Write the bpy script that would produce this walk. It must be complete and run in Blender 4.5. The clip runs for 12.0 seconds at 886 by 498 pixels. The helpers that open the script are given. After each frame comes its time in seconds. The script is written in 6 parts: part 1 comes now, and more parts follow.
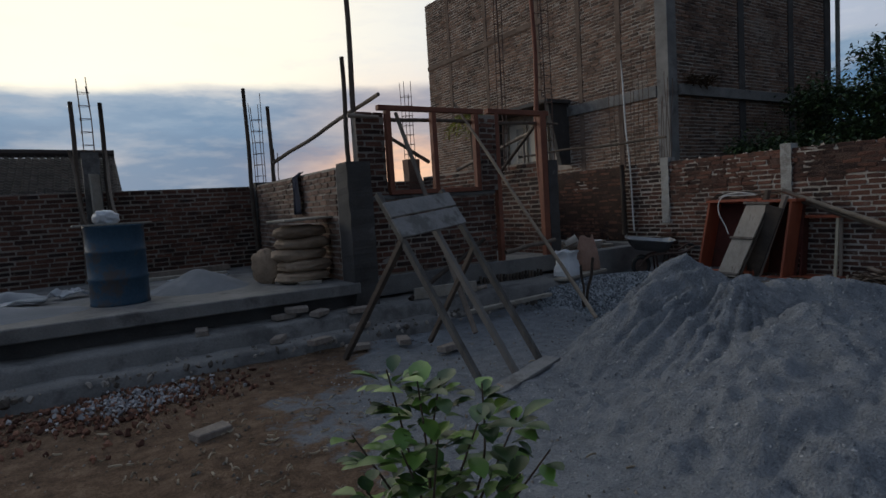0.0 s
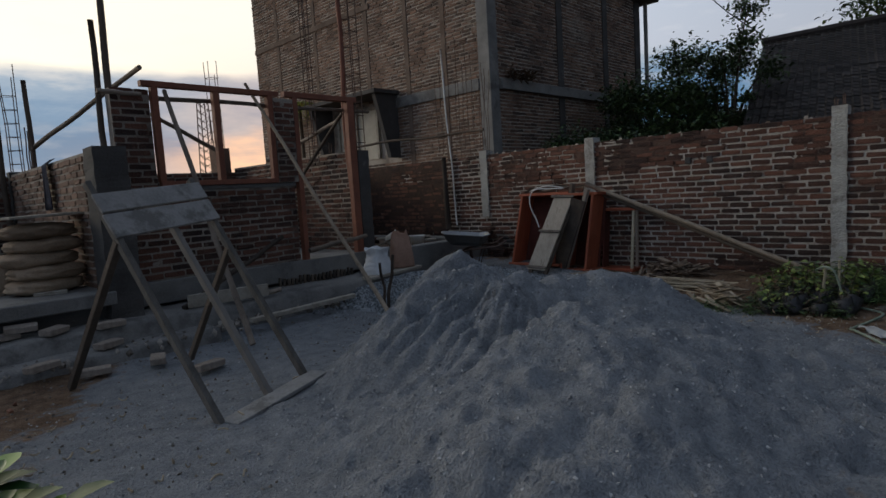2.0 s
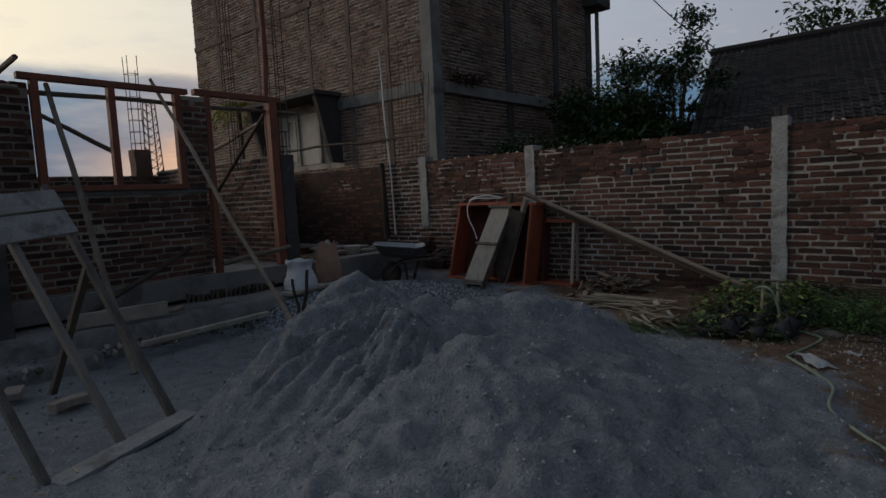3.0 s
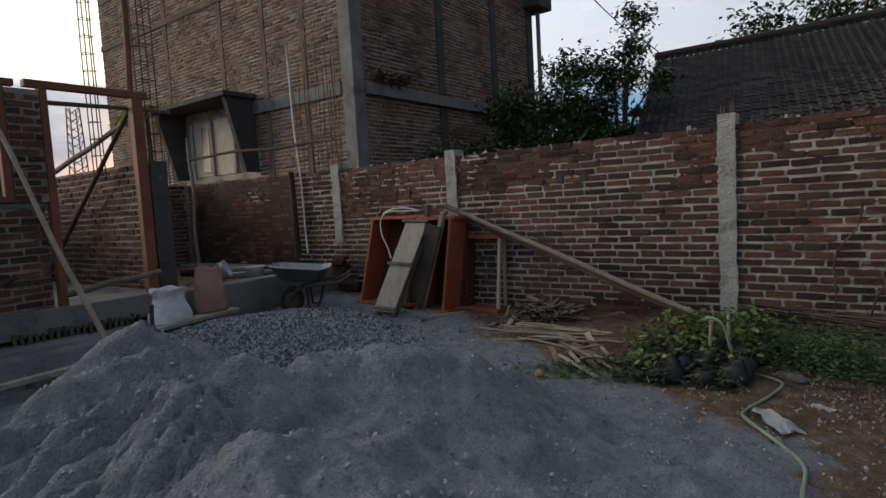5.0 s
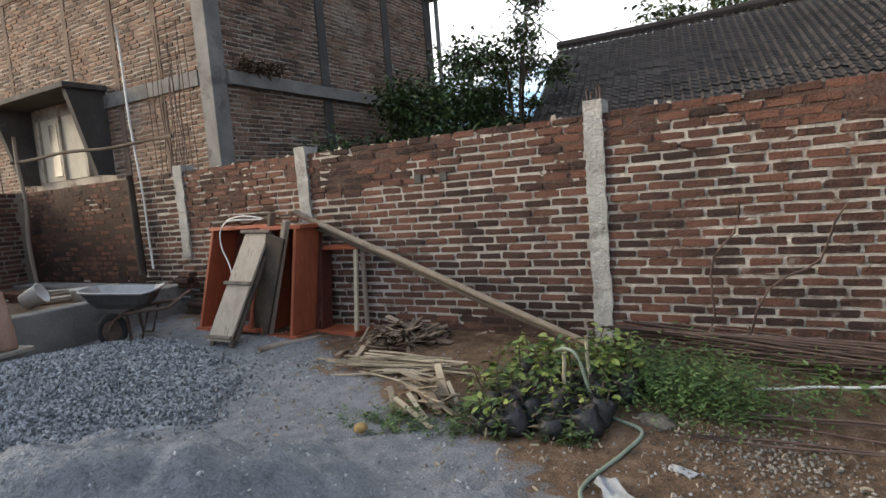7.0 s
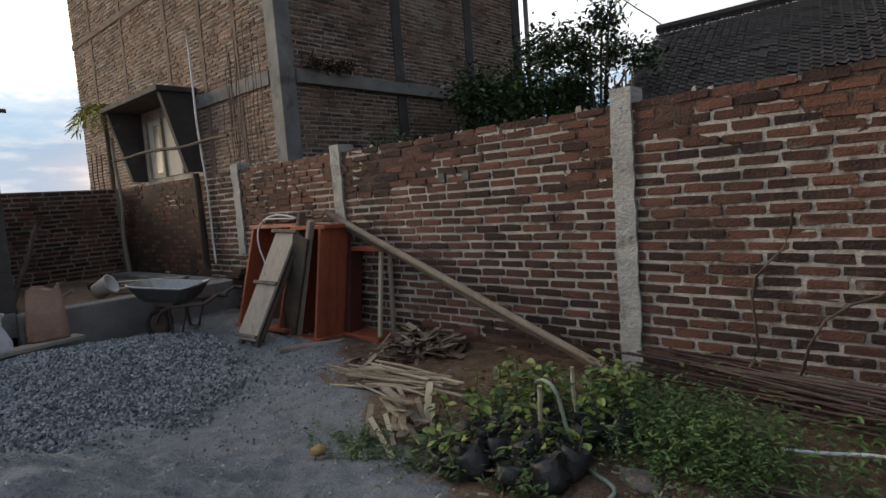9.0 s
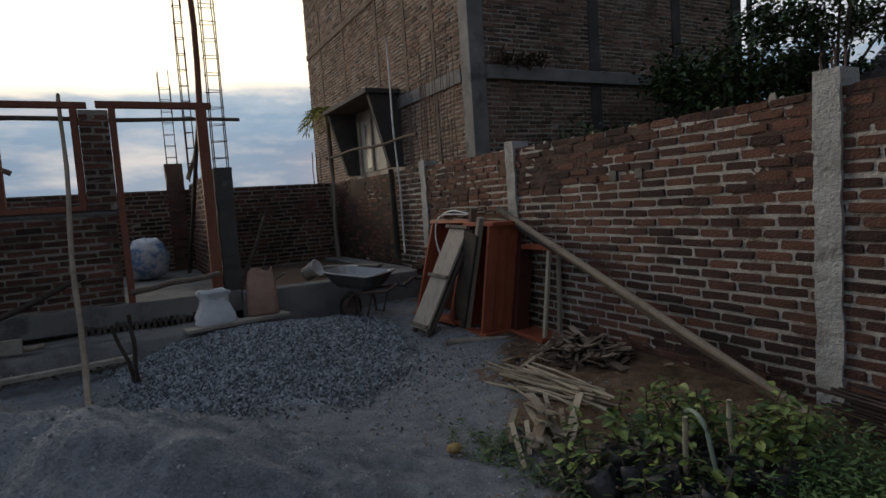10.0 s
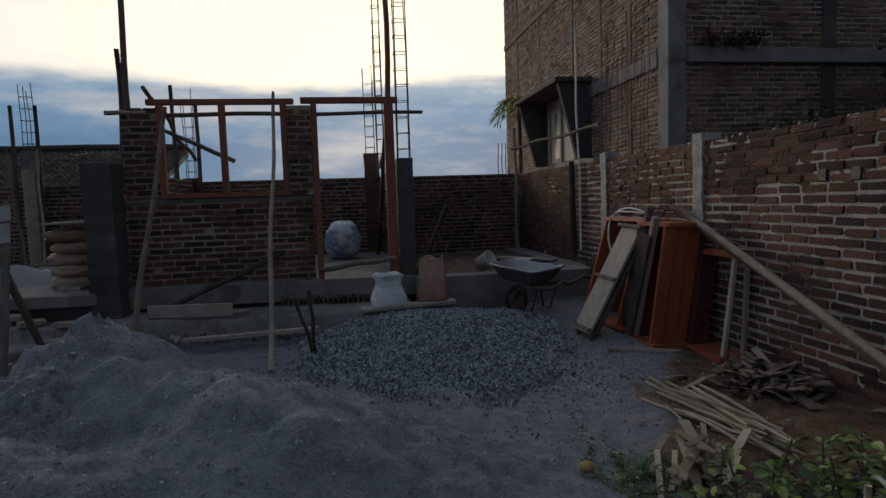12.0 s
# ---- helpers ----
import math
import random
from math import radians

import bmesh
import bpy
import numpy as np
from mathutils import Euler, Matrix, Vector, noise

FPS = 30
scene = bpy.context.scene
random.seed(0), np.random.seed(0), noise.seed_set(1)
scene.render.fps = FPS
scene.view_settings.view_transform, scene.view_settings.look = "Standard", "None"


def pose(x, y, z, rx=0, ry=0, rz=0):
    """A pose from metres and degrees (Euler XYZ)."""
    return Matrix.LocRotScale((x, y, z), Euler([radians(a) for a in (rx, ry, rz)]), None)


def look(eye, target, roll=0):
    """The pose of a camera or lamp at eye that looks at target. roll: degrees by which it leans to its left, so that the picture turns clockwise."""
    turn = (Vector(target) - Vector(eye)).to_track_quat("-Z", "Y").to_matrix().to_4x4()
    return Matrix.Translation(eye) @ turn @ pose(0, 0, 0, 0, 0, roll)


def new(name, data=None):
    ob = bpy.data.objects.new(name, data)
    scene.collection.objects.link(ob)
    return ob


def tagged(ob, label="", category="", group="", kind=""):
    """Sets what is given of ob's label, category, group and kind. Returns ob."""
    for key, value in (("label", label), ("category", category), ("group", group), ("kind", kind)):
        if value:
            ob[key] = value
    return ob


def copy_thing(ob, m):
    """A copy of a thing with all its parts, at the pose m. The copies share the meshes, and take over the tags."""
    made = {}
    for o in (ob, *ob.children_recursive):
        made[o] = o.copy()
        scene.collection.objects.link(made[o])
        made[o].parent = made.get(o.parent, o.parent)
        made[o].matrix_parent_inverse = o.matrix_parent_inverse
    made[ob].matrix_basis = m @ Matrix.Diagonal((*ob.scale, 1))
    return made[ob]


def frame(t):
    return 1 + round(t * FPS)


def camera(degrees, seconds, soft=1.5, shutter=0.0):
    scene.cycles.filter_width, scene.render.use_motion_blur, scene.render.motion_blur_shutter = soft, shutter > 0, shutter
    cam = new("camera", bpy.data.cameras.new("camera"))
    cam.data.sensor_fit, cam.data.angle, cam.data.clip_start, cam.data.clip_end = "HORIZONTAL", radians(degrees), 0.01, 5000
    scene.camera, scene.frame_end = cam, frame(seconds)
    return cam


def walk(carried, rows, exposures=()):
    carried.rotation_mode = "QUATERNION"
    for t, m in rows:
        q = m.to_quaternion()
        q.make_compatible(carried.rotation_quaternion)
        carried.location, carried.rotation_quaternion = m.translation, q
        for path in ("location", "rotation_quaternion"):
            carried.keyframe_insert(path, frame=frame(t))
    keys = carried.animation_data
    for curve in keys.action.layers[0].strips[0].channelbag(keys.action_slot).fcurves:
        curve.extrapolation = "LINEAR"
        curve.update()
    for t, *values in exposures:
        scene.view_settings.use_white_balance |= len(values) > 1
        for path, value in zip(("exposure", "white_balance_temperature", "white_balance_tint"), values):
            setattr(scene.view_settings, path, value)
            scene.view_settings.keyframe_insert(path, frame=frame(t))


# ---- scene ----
cam = camera(74.5, 12.0)
UNIT_M = 1.12      # metres in one unit of the plan below
METRES, EYE, TILT, LEAN, TURN = 5.3 * UNIT_M, 1.27 * UNIT_M, 0.0, 0.0, -32.5
ROWS = [
    (0.0, 0.0, 0.0, 0.0, -0.27, -4.34, 3.53),
    (0.5, 0.0144, 0.0045, -0.0043, -2.52, -4.51, 3.85),
    (1.0, 0.0615, 0.0196, -0.0077, -4.92, -5.28, 3.65),
    (1.5, 0.0953, 0.0414, -0.008, -8.16, -5.25, 3.66),
    (2.0, 0.1414, 0.0895, -0.0127, -13.63, -5.63, 3.53),
    (2.5, 0.19, 0.1244, -0.0173, -16.66, -5.76, 3.48),
    (3.0, 0.2345, 0.1547, -0.0082, -17.11, -5.33, 2.84),
    (5.0, 0.3877, 0.2986, -0.011, -21.08, -4.47, 3.25),
    (5.5, 0.4217, 0.3291, -0.0111, -21.83, -4.33, 3.71),
    (6.0, 0.4828, 0.3418, -0.0072, -23.52, -4.86, 3.72),
    (6.5, 0.5321, 0.3584, -0.0108, -25.85, -5.11, 4.16),
    (7.0, 0.5787, 0.3839, -0.0057, -27.44, -5.37, 4.66),
    (9.0, 0.7344, 0.3923, -0.007, -15.83, -5.03, 4.31),
    (9.5, 0.7541, 0.4019, -0.0037, -7.5, -4.87, 4.26),
    (10.0, 0.7938, 0.3982, 0.0012, 4.31, -4.59, 3.85),
    (10.5, 0.8032, 0.403, 0.003, 11.56, -4.59, 3.78),
    (11.0, 0.8002, 0.4144, 0.0038, 16.74, -4.55, 3.03),
    (11.5, 0.8188, 0.4219, 0.0051, 21.26, -4.47, 2.35),
    (12.0, 0.8386, 0.4302, 0.0053, 23.63, -4.65, 1.87),
]
EXPOSURE = [(0.0, 0.1, 6200, 8), (0.5, 0.0, 6200, 8), (1.5, 0.0, 6200, 8), (2.0, 0.27, 6450, 8), (2.5, 0.62, 6500, 8), (3.0, -0.22, 6500, 8), (5.0, 0.78, 6850, 8), (5.5, 0.63, 6800, 8),
            (6.0, 1.12, 6850, 8), (6.5, 1.8, 7100, 8), (7.0, 2.2, 7300, 9), (9.0, 1.27, 7200, 9), (9.5, 0.82, 7000, 9), (10.0, 0.46, 6850, 9), (10.5, 0.45, 6700, 9), (12.0, 0.2, 6600, 9)]
walk(cam, [(t, pose(0, 0, EYE, TILT, LEAN, TURN) @ pose(METRES * x, METRES * y, METRES * z, 90 + pitch, roll, yaw)) for t, x, y, z, yaw, pitch, roll in ROWS], EXPOSURE)
# world, sun and exposure ------------------------------------------------------------
def node(nt, kind, **inputs):
    n = nt.nodes.new(kind)
    for key, value in inputs.items():
        sock = n.inputs[key.replace("_", " ")]
        if isinstance(value, bpy.types.NodeSocket):
            nt.links.new(value, sock)
        else:
            sock.default_value = value
    return n


def arith(nt, op, a, b=0.0, clamp=False):
    n = nt.nodes.new("ShaderNodeMath")
    n.operation, n.use_clamp = op, clamp
    for i, v in enumerate((a, b)):
        if isinstance(v, bpy.types.NodeSocket):
            nt.links.new(v, n.inputs[i])
        else:
            n.inputs[i].default_value = v
    return n.outputs[0]


def ramp(nt, fac, stops):
    n = nt.nodes.new("ShaderNodeValToRGB")
    els = n.color_ramp.elements
    while len(els) < len(stops):
        els.new(0.5)
    for e, (p, c) in zip(els, stops):
        e.position, e.color = p, (*c, 1) if len(c) == 3 else c
    nt.links.new(fac, n.inputs[0])
    return n.outputs[0]


def blend(nt, fac, a, b, mode="MIX"):
    n = nt.nodes.new("ShaderNodeMix")
    n.data_type, n.blend_type = "RGBA", mode
    for sock, v in ((n.inputs[0], fac), (n.inputs[6], a), (n.inputs[7], b)):
        if isinstance(v, bpy.types.NodeSocket):
            nt.links.new(v, sock)
        elif isinstance(v, (int, float)):
            sock.default_value = v
        else:
            sock.default_value = (*v, 1)
    return n.outputs[2]


SUN_EL, SUN_AZ = 9.0, 2.0      # low sun behind thin cloud, beyond the back wall
world = bpy.data.worlds.new("evening_sky")
scene.world = world
world.use_nodes = True
wt = world.node_tree
wt.nodes.clear()
sky = wt.nodes.new("ShaderNodeTexSky")
sky.sky_type, sky.sun_disc = "NISHITA", False
sky.sun_elevation, sky.sun_rotation = radians(SUN_EL), radians(SUN_AZ)
sky.air_density, sky.dust_density, sky.ozone_density = 1.0, 3.0, 1.5
way = wt.nodes.new("ShaderNodeTexCoord").outputs["Generated"]
split = node(wt, "ShaderNodeSeparateXYZ", Vector=way)
up = split.outputs[2]
# glow round the veiled sun
dot = wt.nodes.new("ShaderNodeVectorMath")
dot.operation = "DOT_PRODUCT"
wt.links.new(way, dot.inputs[0])
dot.inputs[1].default_value = (math.sin(radians(SUN_AZ)) * 0.96, math.cos(radians(SUN_AZ)) * 0.96, 0.28)
near = arith(wt, "POWER", arith(wt, "MAXIMUM", dot.outputs["Value"], 0.0), 5.0)
high = ramp(wt, up, [(0.0, (0.62, 0.60, 0.66)), (0.30, (0.56, 0.63, 0.76)), (0.55, (0.38, 0.46, 0.62)), (1.0, (0.27, 0.35, 0.51))])
# the sky away from the sun is already dim
side = arith(wt, "MULTIPLY_ADD", split.outputs[1], 0.5)
side.node.inputs[2].default_value = 0.6
high = blend(wt, 1.0, high, node(wt, "ShaderNodeCombineXYZ", X=arith(wt, "MAXIMUM", side, 0.13), Y=arith(wt, "MAXIMUM", side, 0.14), Z=arith(wt, "MAXIMUM", side, 0.17)).outputs[0], "MULTIPLY")
glow = blend(wt, near, high, (1.2, 1.06, 0.80))
# thin streaks and the cloud bank along the horizon
stretch = node(wt, "ShaderNodeMapping", Vector=way)
stretch.inputs["Scale"].default_value = (2.2, 2.2, 9.0)
n1 = node(wt, "ShaderNodeTexNoise", Vector=stretch.outputs[0], Scale=1.6, Detail=6.0, Roughness=0.55)
n2 = node(wt, "ShaderNodeTexNoise", Vector=stretch.outputs[0], Scale=4.0, Detail=5.0, Roughness=0.6)
edge = arith(wt, "ADD", up, arith(wt, "MULTIPLY", arith(wt, "SUBTRACT", n1.outputs[0], 0.5), 0.07))
bank = ramp(wt, edge, [(0.185, (1, 1, 1)), (0.205, (0, 0, 0))])
bank_tone = ramp(wt, arith(wt, "ADD", up, arith(wt, "MULTIPLY", arith(wt, "SUBTRACT", n2.outputs[0], 0.52), 0.13)),
                 [(0.0, (0.50, 0.33, 0.28)), (0.022, (0.095, 0.18, 0.30)), (0.10, (0.09, 0.185, 0.315)), (0.15, (0.14, 0.245, 0.38)), (0.185, (0.26, 0.345, 0.45)), (0.215, (0.55, 0.55, 0.56))])
bank_tone = blend(wt, ramp(wt, n1.outputs[0], [(0.50, (0, 0, 0)), (0.66, (0.75, 0.75, 0.75))]), bank_tone, (0.46, 0.45, 0.47))
streak = ramp(wt, n2.outputs[0], [(0.52, (0, 0, 0)), (0.75, (0.35, 0.35, 0.35))])
veil = blend(wt, streak, glow, (0.75, 0.72, 0.72))
clouds = blend(wt, bank, veil, bank_tone)
low_dot = wt.nodes.new("ShaderNodeVectorMath")
low_dot.operation = "DOT_PRODUCT"
wt.links.new(way, low_dot.inputs[0])
low_dot.inputs[1].default_value = (math.sin(radians(29)), math.cos(radians(29)), 0.07)
dusk = arith(wt, "POWER", arith(wt, "MAXIMUM", low_dot.outputs["Value"], 0.0), 85.0)
band = ramp(wt, arith(wt, "ADD", up, arith(wt, "MULTIPLY", arith(wt, "SUBTRACT", n2.outputs[0], 0.5), 0.10)), [(0.02, (0.75, 0.75, 0.75)), (0.07, (1, 1, 1)), (0.12, (0.25, 0.25, 0.25)), (0.19, (0.45, 0.45, 0.45)), (0.28, (0, 0, 0))])
clouds = blend(wt, arith(wt, "MULTIPLY", arith(wt, "MULTIPLY", dusk, band), 0.85, True), clouds, (1.0, 0.60, 0.38))
mixed = blend(wt, 0.94, node(wt, "ShaderNodeHueSaturation", Color=sky.outputs[0], Saturation=0.6, Value=0.03).outputs[0], clouds)
back = node(wt, "ShaderNodeBackground", Color=mixed, Strength=1.0)
wout = wt.nodes.new("ShaderNodeOutputWorld")
wt.links.new(back.outputs[0], wout.inputs[0])
sun_data = bpy.data.lights.new("sun", "SUN")
sun_data.energy, sun_data.angle, sun_data.color = 0.9, radians(24), (1.0, 0.86, 0.68)
sun = new("sun", sun_data)
sun.matrix_world = look((0, 0, 30), (-math.sin(radians(SUN_AZ - 30)) * 40, -math.cos(radians(SUN_AZ - 30)) * 40, 30 - 40 * math.tan(radians(13))))


# materials ---------------------------------------------------------------------------
def mat(name, dark, light, rough=0.9, coarse=2.5, fine=45.0, bump=0.4, depth=0.01, metal=0.0, island=0.0, single=0.0, spots=None, spot_scale=6.0, spot_at=0.6, stretch=None, spec=0.3, patches=0.0, patch_scale=0.8):
    """Two-scale noise between two colours, fine relief, optional stains and piece-to-piece variation."""
    m = bpy.data.materials.new(name)
    m.use_nodes = True
    nt = m.node_tree
    bsdf = nt.nodes["Principled BSDF"]
    co = nt.nodes.new("ShaderNodeTexCoord").outputs["Object"]
    if stretch:
        mp = node(nt, "ShaderNodeMapping", Vector=co)
        mp.inputs["Scale"].default_value = stretch
        co = mp.outputs[0]
    a = node(nt, "ShaderNodeTexNoise", Vector=co, Scale=coarse, Detail=5.0, Roughness=0.6)
    b = node(nt, "ShaderNodeTexNoise", Vector=co, Scale=fine, Detail=3.0, Roughness=0.65)
    fac = arith(nt, "ADD", arith(nt, "MULTIPLY", a.outputs[0], 0.65), arith(nt, "MULTIPLY", b.outputs[0], 0.35))
    if island:
        geo = nt.nodes.new("ShaderNodeNewGeometry")
        fac = arith(nt, "ADD", fac, arith(nt, "MULTIPLY", arith(nt, "SUBTRACT", geo.outputs["Random Per Island"], 0.5), island))
    if single:
        info = nt.nodes.new("ShaderNodeObjectInfo")
        fac = arith(nt, "ADD", fac, arith(nt, "MULTIPLY", arith(nt, "SUBTRACT", info.outputs["Random"], 0.5), single))
    if patches:
        spot = nt.nodes.new("ShaderNodeNewGeometry").outputs["Position"]
        wide = node(nt, "ShaderNodeTexNoise", Vector=spot, Scale=patch_scale, Detail=4.0, Roughness=0.6)
        fac = arith(nt, "ADD", fac, arith(nt, "MULTIPLY", arith(nt, "SUBTRACT", wide.outputs[0], 0.5), patches))
    colour = ramp(nt, fac, [(0.3, dark), (0.7, light)])
    if spots:
        c = node(nt, "ShaderNodeTexNoise", Vector=co, Scale=spot_scale, Detail=6.0, Roughness=0.7)
        colour = blend(nt, ramp(nt, c.outputs[0], [(spot_at - 0.05, (0, 0, 0)), (spot_at + 0.06, (0.85, 0.85, 0.85))]), colour, spots)
    nt.links.new(colour, bsdf.inputs["Base Color"])
    bsdf.inputs["Roughness"].default_value = rough
    bsdf.inputs["Metallic"].default_value = metal
    bsdf.inputs["Specular IOR Level"].default_value = spec
    if bump:
        h = arith(nt, "ADD", b.outputs[0], a.outputs[0])
        bp = node(nt, "ShaderNodeBump", Height=h, Strength=bump, Distance=depth)
        nt.links.new(bp.outputs[0], bsdf.inputs["Normal"])
    return m


def leaf_mat(name, dark, light):
    m = mat(name, dark, light, rough=0.45, coarse=6, fine=30, bump=0.1, island=0.9, spec=0.4)
    m.node_tree.nodes["Principled BSDF"].inputs["Transmission Weight"].default_value = 0.0
    m.node_tree.nodes["Principled BSDF"].inputs["Subsurface Weight"].default_value = 0.08
    return m


BRICK = mat("red_brick", (0.036, 0.023, 0.020), (0.150, 0.070, 0.049), coarse=7, fine=60, bump=1.0, depth=0.016, island=0.42, spots=(0.23, 0.19, 0.16), spot_scale=7, spot_at=0.66, patches=0.8)
BRICK_ONE = mat("red_brick_single", (0.036, 0.023, 0.020), (0.150, 0.070, 0.049), coarse=7, fine=60, bump=1.0, depth=0.016, single=0.42, spots=(0.23, 0.19, 0.16), spot_scale=7, spot_at=0.66, patches=0.8)
BRICK_OLD = mat("weathered_brick", (0.060, 0.041, 0.033), (0.225, 0.138, 0.098), coarse=2, fine=40, bump=0.6, depth=0.01, island=0.34, spots=(0.25, 0.215, 0.18), spot_scale=0.8, spot_at=0.63, patches=0.6, patch_scale=0.5)
MORTAR = mat("pale_mortar", (0.26, 0.232, 0.198), (0.58, 0.54, 0.485), coarse=6, fine=70, bump=1.0, depth=0.02, spots=(0.13, 0.085, 0.062), spot_scale=2.6, spot_at=0.575)
MORTAR_DIM = mat("dirty_mortar", (0.23, 0.20, 0.17), (0.50, 0.45, 0.39), coarse=1.5, fine=70, bump=0.8, depth=0.015, spots=(0.11, 0.08, 0.064), spot_scale=1.1, spot_at=0.56)
MORTAR_DARK = mat("dull_brown_mortar", (0.16, 0.138, 0.118), (0.40, 0.355, 0.305), coarse=1.5, fine=70, bump=0.8, depth=0.015, spots=(0.085, 0.062, 0.05), spot_scale=1.6, spot_at=0.57)
# paler, pinker brick: the sunset glow is put into the colour
BRICK_LIT = mat("sunset_lit_brick", (0.10, 0.063, 0.048), (0.25, 0.158, 0.115), coarse=7, fine=60, bump=0.8, depth=0.012, island=0.4, patches=0.5)
TIMBER_GREY = mat("silvered_grey_timber", (0.075, 0.07, 0.064), (0.185, 0.172, 0.158), coarse=5, fine=60, bump=0.6, depth=0.006, single=0.4, stretch=(3, 3, 0.6))
BOARD_GREY = mat("cement_grey_board", (0.17, 0.168, 0.165), (0.335, 0.328, 0.318), coarse=4, fine=50, bump=0.5, depth=0.006, spots=(0.12, 0.115, 0.108), spot_scale=4, spot_at=0.58)
CONCRETE = mat("grey_concrete", (0.115, 0.114, 0.11), (0.265, 0.258, 0.247), coarse=3, fine=60, bump=0.6, depth=0.01, spots=(0.095, 0.092, 0.09), spot_scale=2.5, spot_at=0.58)
# dark grey with paler spots; on the footing wall it also carries the shade
CONCRETE_DARK = mat("dark_concrete", (0.042, 0.040, 0.039), (0.095, 0.09, 0.086), coarse=3, fine=50, bump=0.5, depth=0.008, spots=(0.17, 0.165, 0.16), spot_scale=3, spot_at=0.66)
PLASTER_POST = mat("pale_cement_post", (0.26, 0.26, 0.245), (0.46, 0.455, 0.43), coarse=6, fine=50, bump=1.0, depth=0.02, spots=(0.20, 0.185, 0.165), spot_scale=5, spot_at=0.6)
SOIL = mat("brown_soil", (0.075, 0.05, 0.034), (0.19, 0.135, 0.095), coarse=2.5, fine=40, bump=0.9, depth=0.02)
SAND = mat("grey_sand", (0.155, 0.168, 0.185), (0.29, 0.305, 0.325), coarse=2.2, fine=110, bump=0.8, depth=0.012, spots=(0.36, 0.36, 0.355), spot_scale=60, spot_at=0.68)
GRAVEL = mat("crushed_stone", (0.115, 0.131, 0.146), (0.35, 0.378, 0.405), coarse=20, fine=120, bump=0.4, depth=0.004, island=0.7)
CLAY_SMEAR = mat("red_clay_smear", (0.046, 0.031, 0.026), (0.125, 0.076, 0.059), coarse=4, fine=50, bump=1.0, depth=0.02, spots=(0.25, 0.205, 0.17), spot_scale=7, spot_at=0.66, patches=0.6)
PLASTER_BROWN = mat("brown_clay_plaster", (0.015, 0.011, 0.009), (0.085, 0.049, 0.034), coarse=1.2, fine=25, bump=0.8, depth=0.015, spots=(0.26, 0.19, 0.13), spot_scale=2.2, spot_at=0.67)
ORANGE = mat("orange_primer_wood", (0.20, 0.052, 0.029), (0.42, 0.120, 0.060), rough=0.6, coarse=4, fine=30, bump=0.25, depth=0.004, spots=(0.22, 0.075, 0.045), spot_scale=7, spot_at=0.64, stretch=(1, 1, 0.35))
REDWOOD = mat("red_brown_frame_wood", (0.13, 0.048, 0.032), (0.255, 0.098, 0.058), rough=0.65, coarse=4, fine=35, bump=0.3, depth=0.004, spots=(0.17, 0.08, 0.055), spot_scale=6, spot_at=0.62)
TIMBER = mat("weathered_timber", (0.13, 0.105, 0.085), (0.30, 0.25, 0.205), coarse=5, fine=60, bump=0.5, depth=0.006, single=0.5, stretch=(3, 3, 0.6))
TIMBER_DARK = mat("dark_timber", (0.045, 0.036, 0.03), (0.12, 0.095, 0.075), coarse=5, fine=50, bump=0.5, depth=0.006, single=0.4)
BAMBOO = mat("dry_bamboo", (0.28, 0.235, 0.155), (0.47, 0.41, 0.30), rough=0.6, coarse=5, fine=50, bump=0.3, depth=0.003, single=0.4)
WARM_BOARD = mat("warm_grey_board", (0.34, 0.285, 0.225), (0.56, 0.485, 0.395), coarse=5, fine=50, bump=0.5, depth=0.006, spots=(0.17, 0.135, 0.10), spot_scale=5, spot_at=0.62, stretch=(3, 3, 0.6))
MAROON = mat("dark_maroon_panel", (0.045, 0.014, 0.011), (0.12, 0.034, 0.024), rough=0.75, coarse=4, fine=30, bump=0.3, depth=0.005, spots=(0.06, 0.03, 0.024), spot_scale=5, spot_at=0.6)
PALE_BOARD = mat("cement_stained_board", (0.23, 0.205, 0.17), (0.42, 0.39, 0.335), coarse=5, fine=50, bump=0.5, depth=0.006, spots=(0.19, 0.165, 0.135), spot_scale=4, spot_at=0.6)
POLE_BROWN = mat("brown_weathered_pole", (0.17, 0.135, 0.10), (0.36, 0.295, 0.225), coarse=4, fine=50, bump=0.6, depth=0.006, spots=(0.13, 0.10, 0.075), spot_scale=5, spot_at=0.62)
RUST = mat("rusty_steel", (0.07, 0.05, 0.045), (0.16, 0.11, 0.09), rough=0.75, metal=0.4, coarse=15, fine=80, bump=0.3, depth=0.002)
DRUM_BLUE = mat("worn_blue_paint", (0.017, 0.045, 0.078), (0.045, 0.098, 0.15), rough=0.55, coarse=4, fine=40, bump=0.25, depth=0.004, spots=(0.075, 0.06, 0.052), spot_scale=4, spot_at=0.55)
SACK_TAN = mat("tan_cement_sack", (0.20, 0.145, 0.10), (0.42, 0.32, 0.23), rough=0.8, coarse=5, fine=50, bump=0.7, depth=0.012, single=0.5)
SACK_WHITE = mat("white_woven_sack", (0.50, 0.52, 0.55), (0.74, 0.76, 0.78), rough=0.6, coarse=6, fine=120, bump=0.6, depth=0.01)
SACK_BROWN = mat("brown_paper_sack", (0.23, 0.135, 0.10), (0.39, 0.25, 0.185), rough=0.8, coarse=6, fine=60, bump=0.6, depth=0.012)
STEEL = mat("dull_galvanised_steel", (0.25, 0.26, 0.27), (0.45, 0.455, 0.46), rough=0.5, metal=0.5, coarse=6, fine=50, bump=0.2, depth=0.004, spots=(0.36, 0.35, 0.33), spot_scale=5, spot_at=0.55)
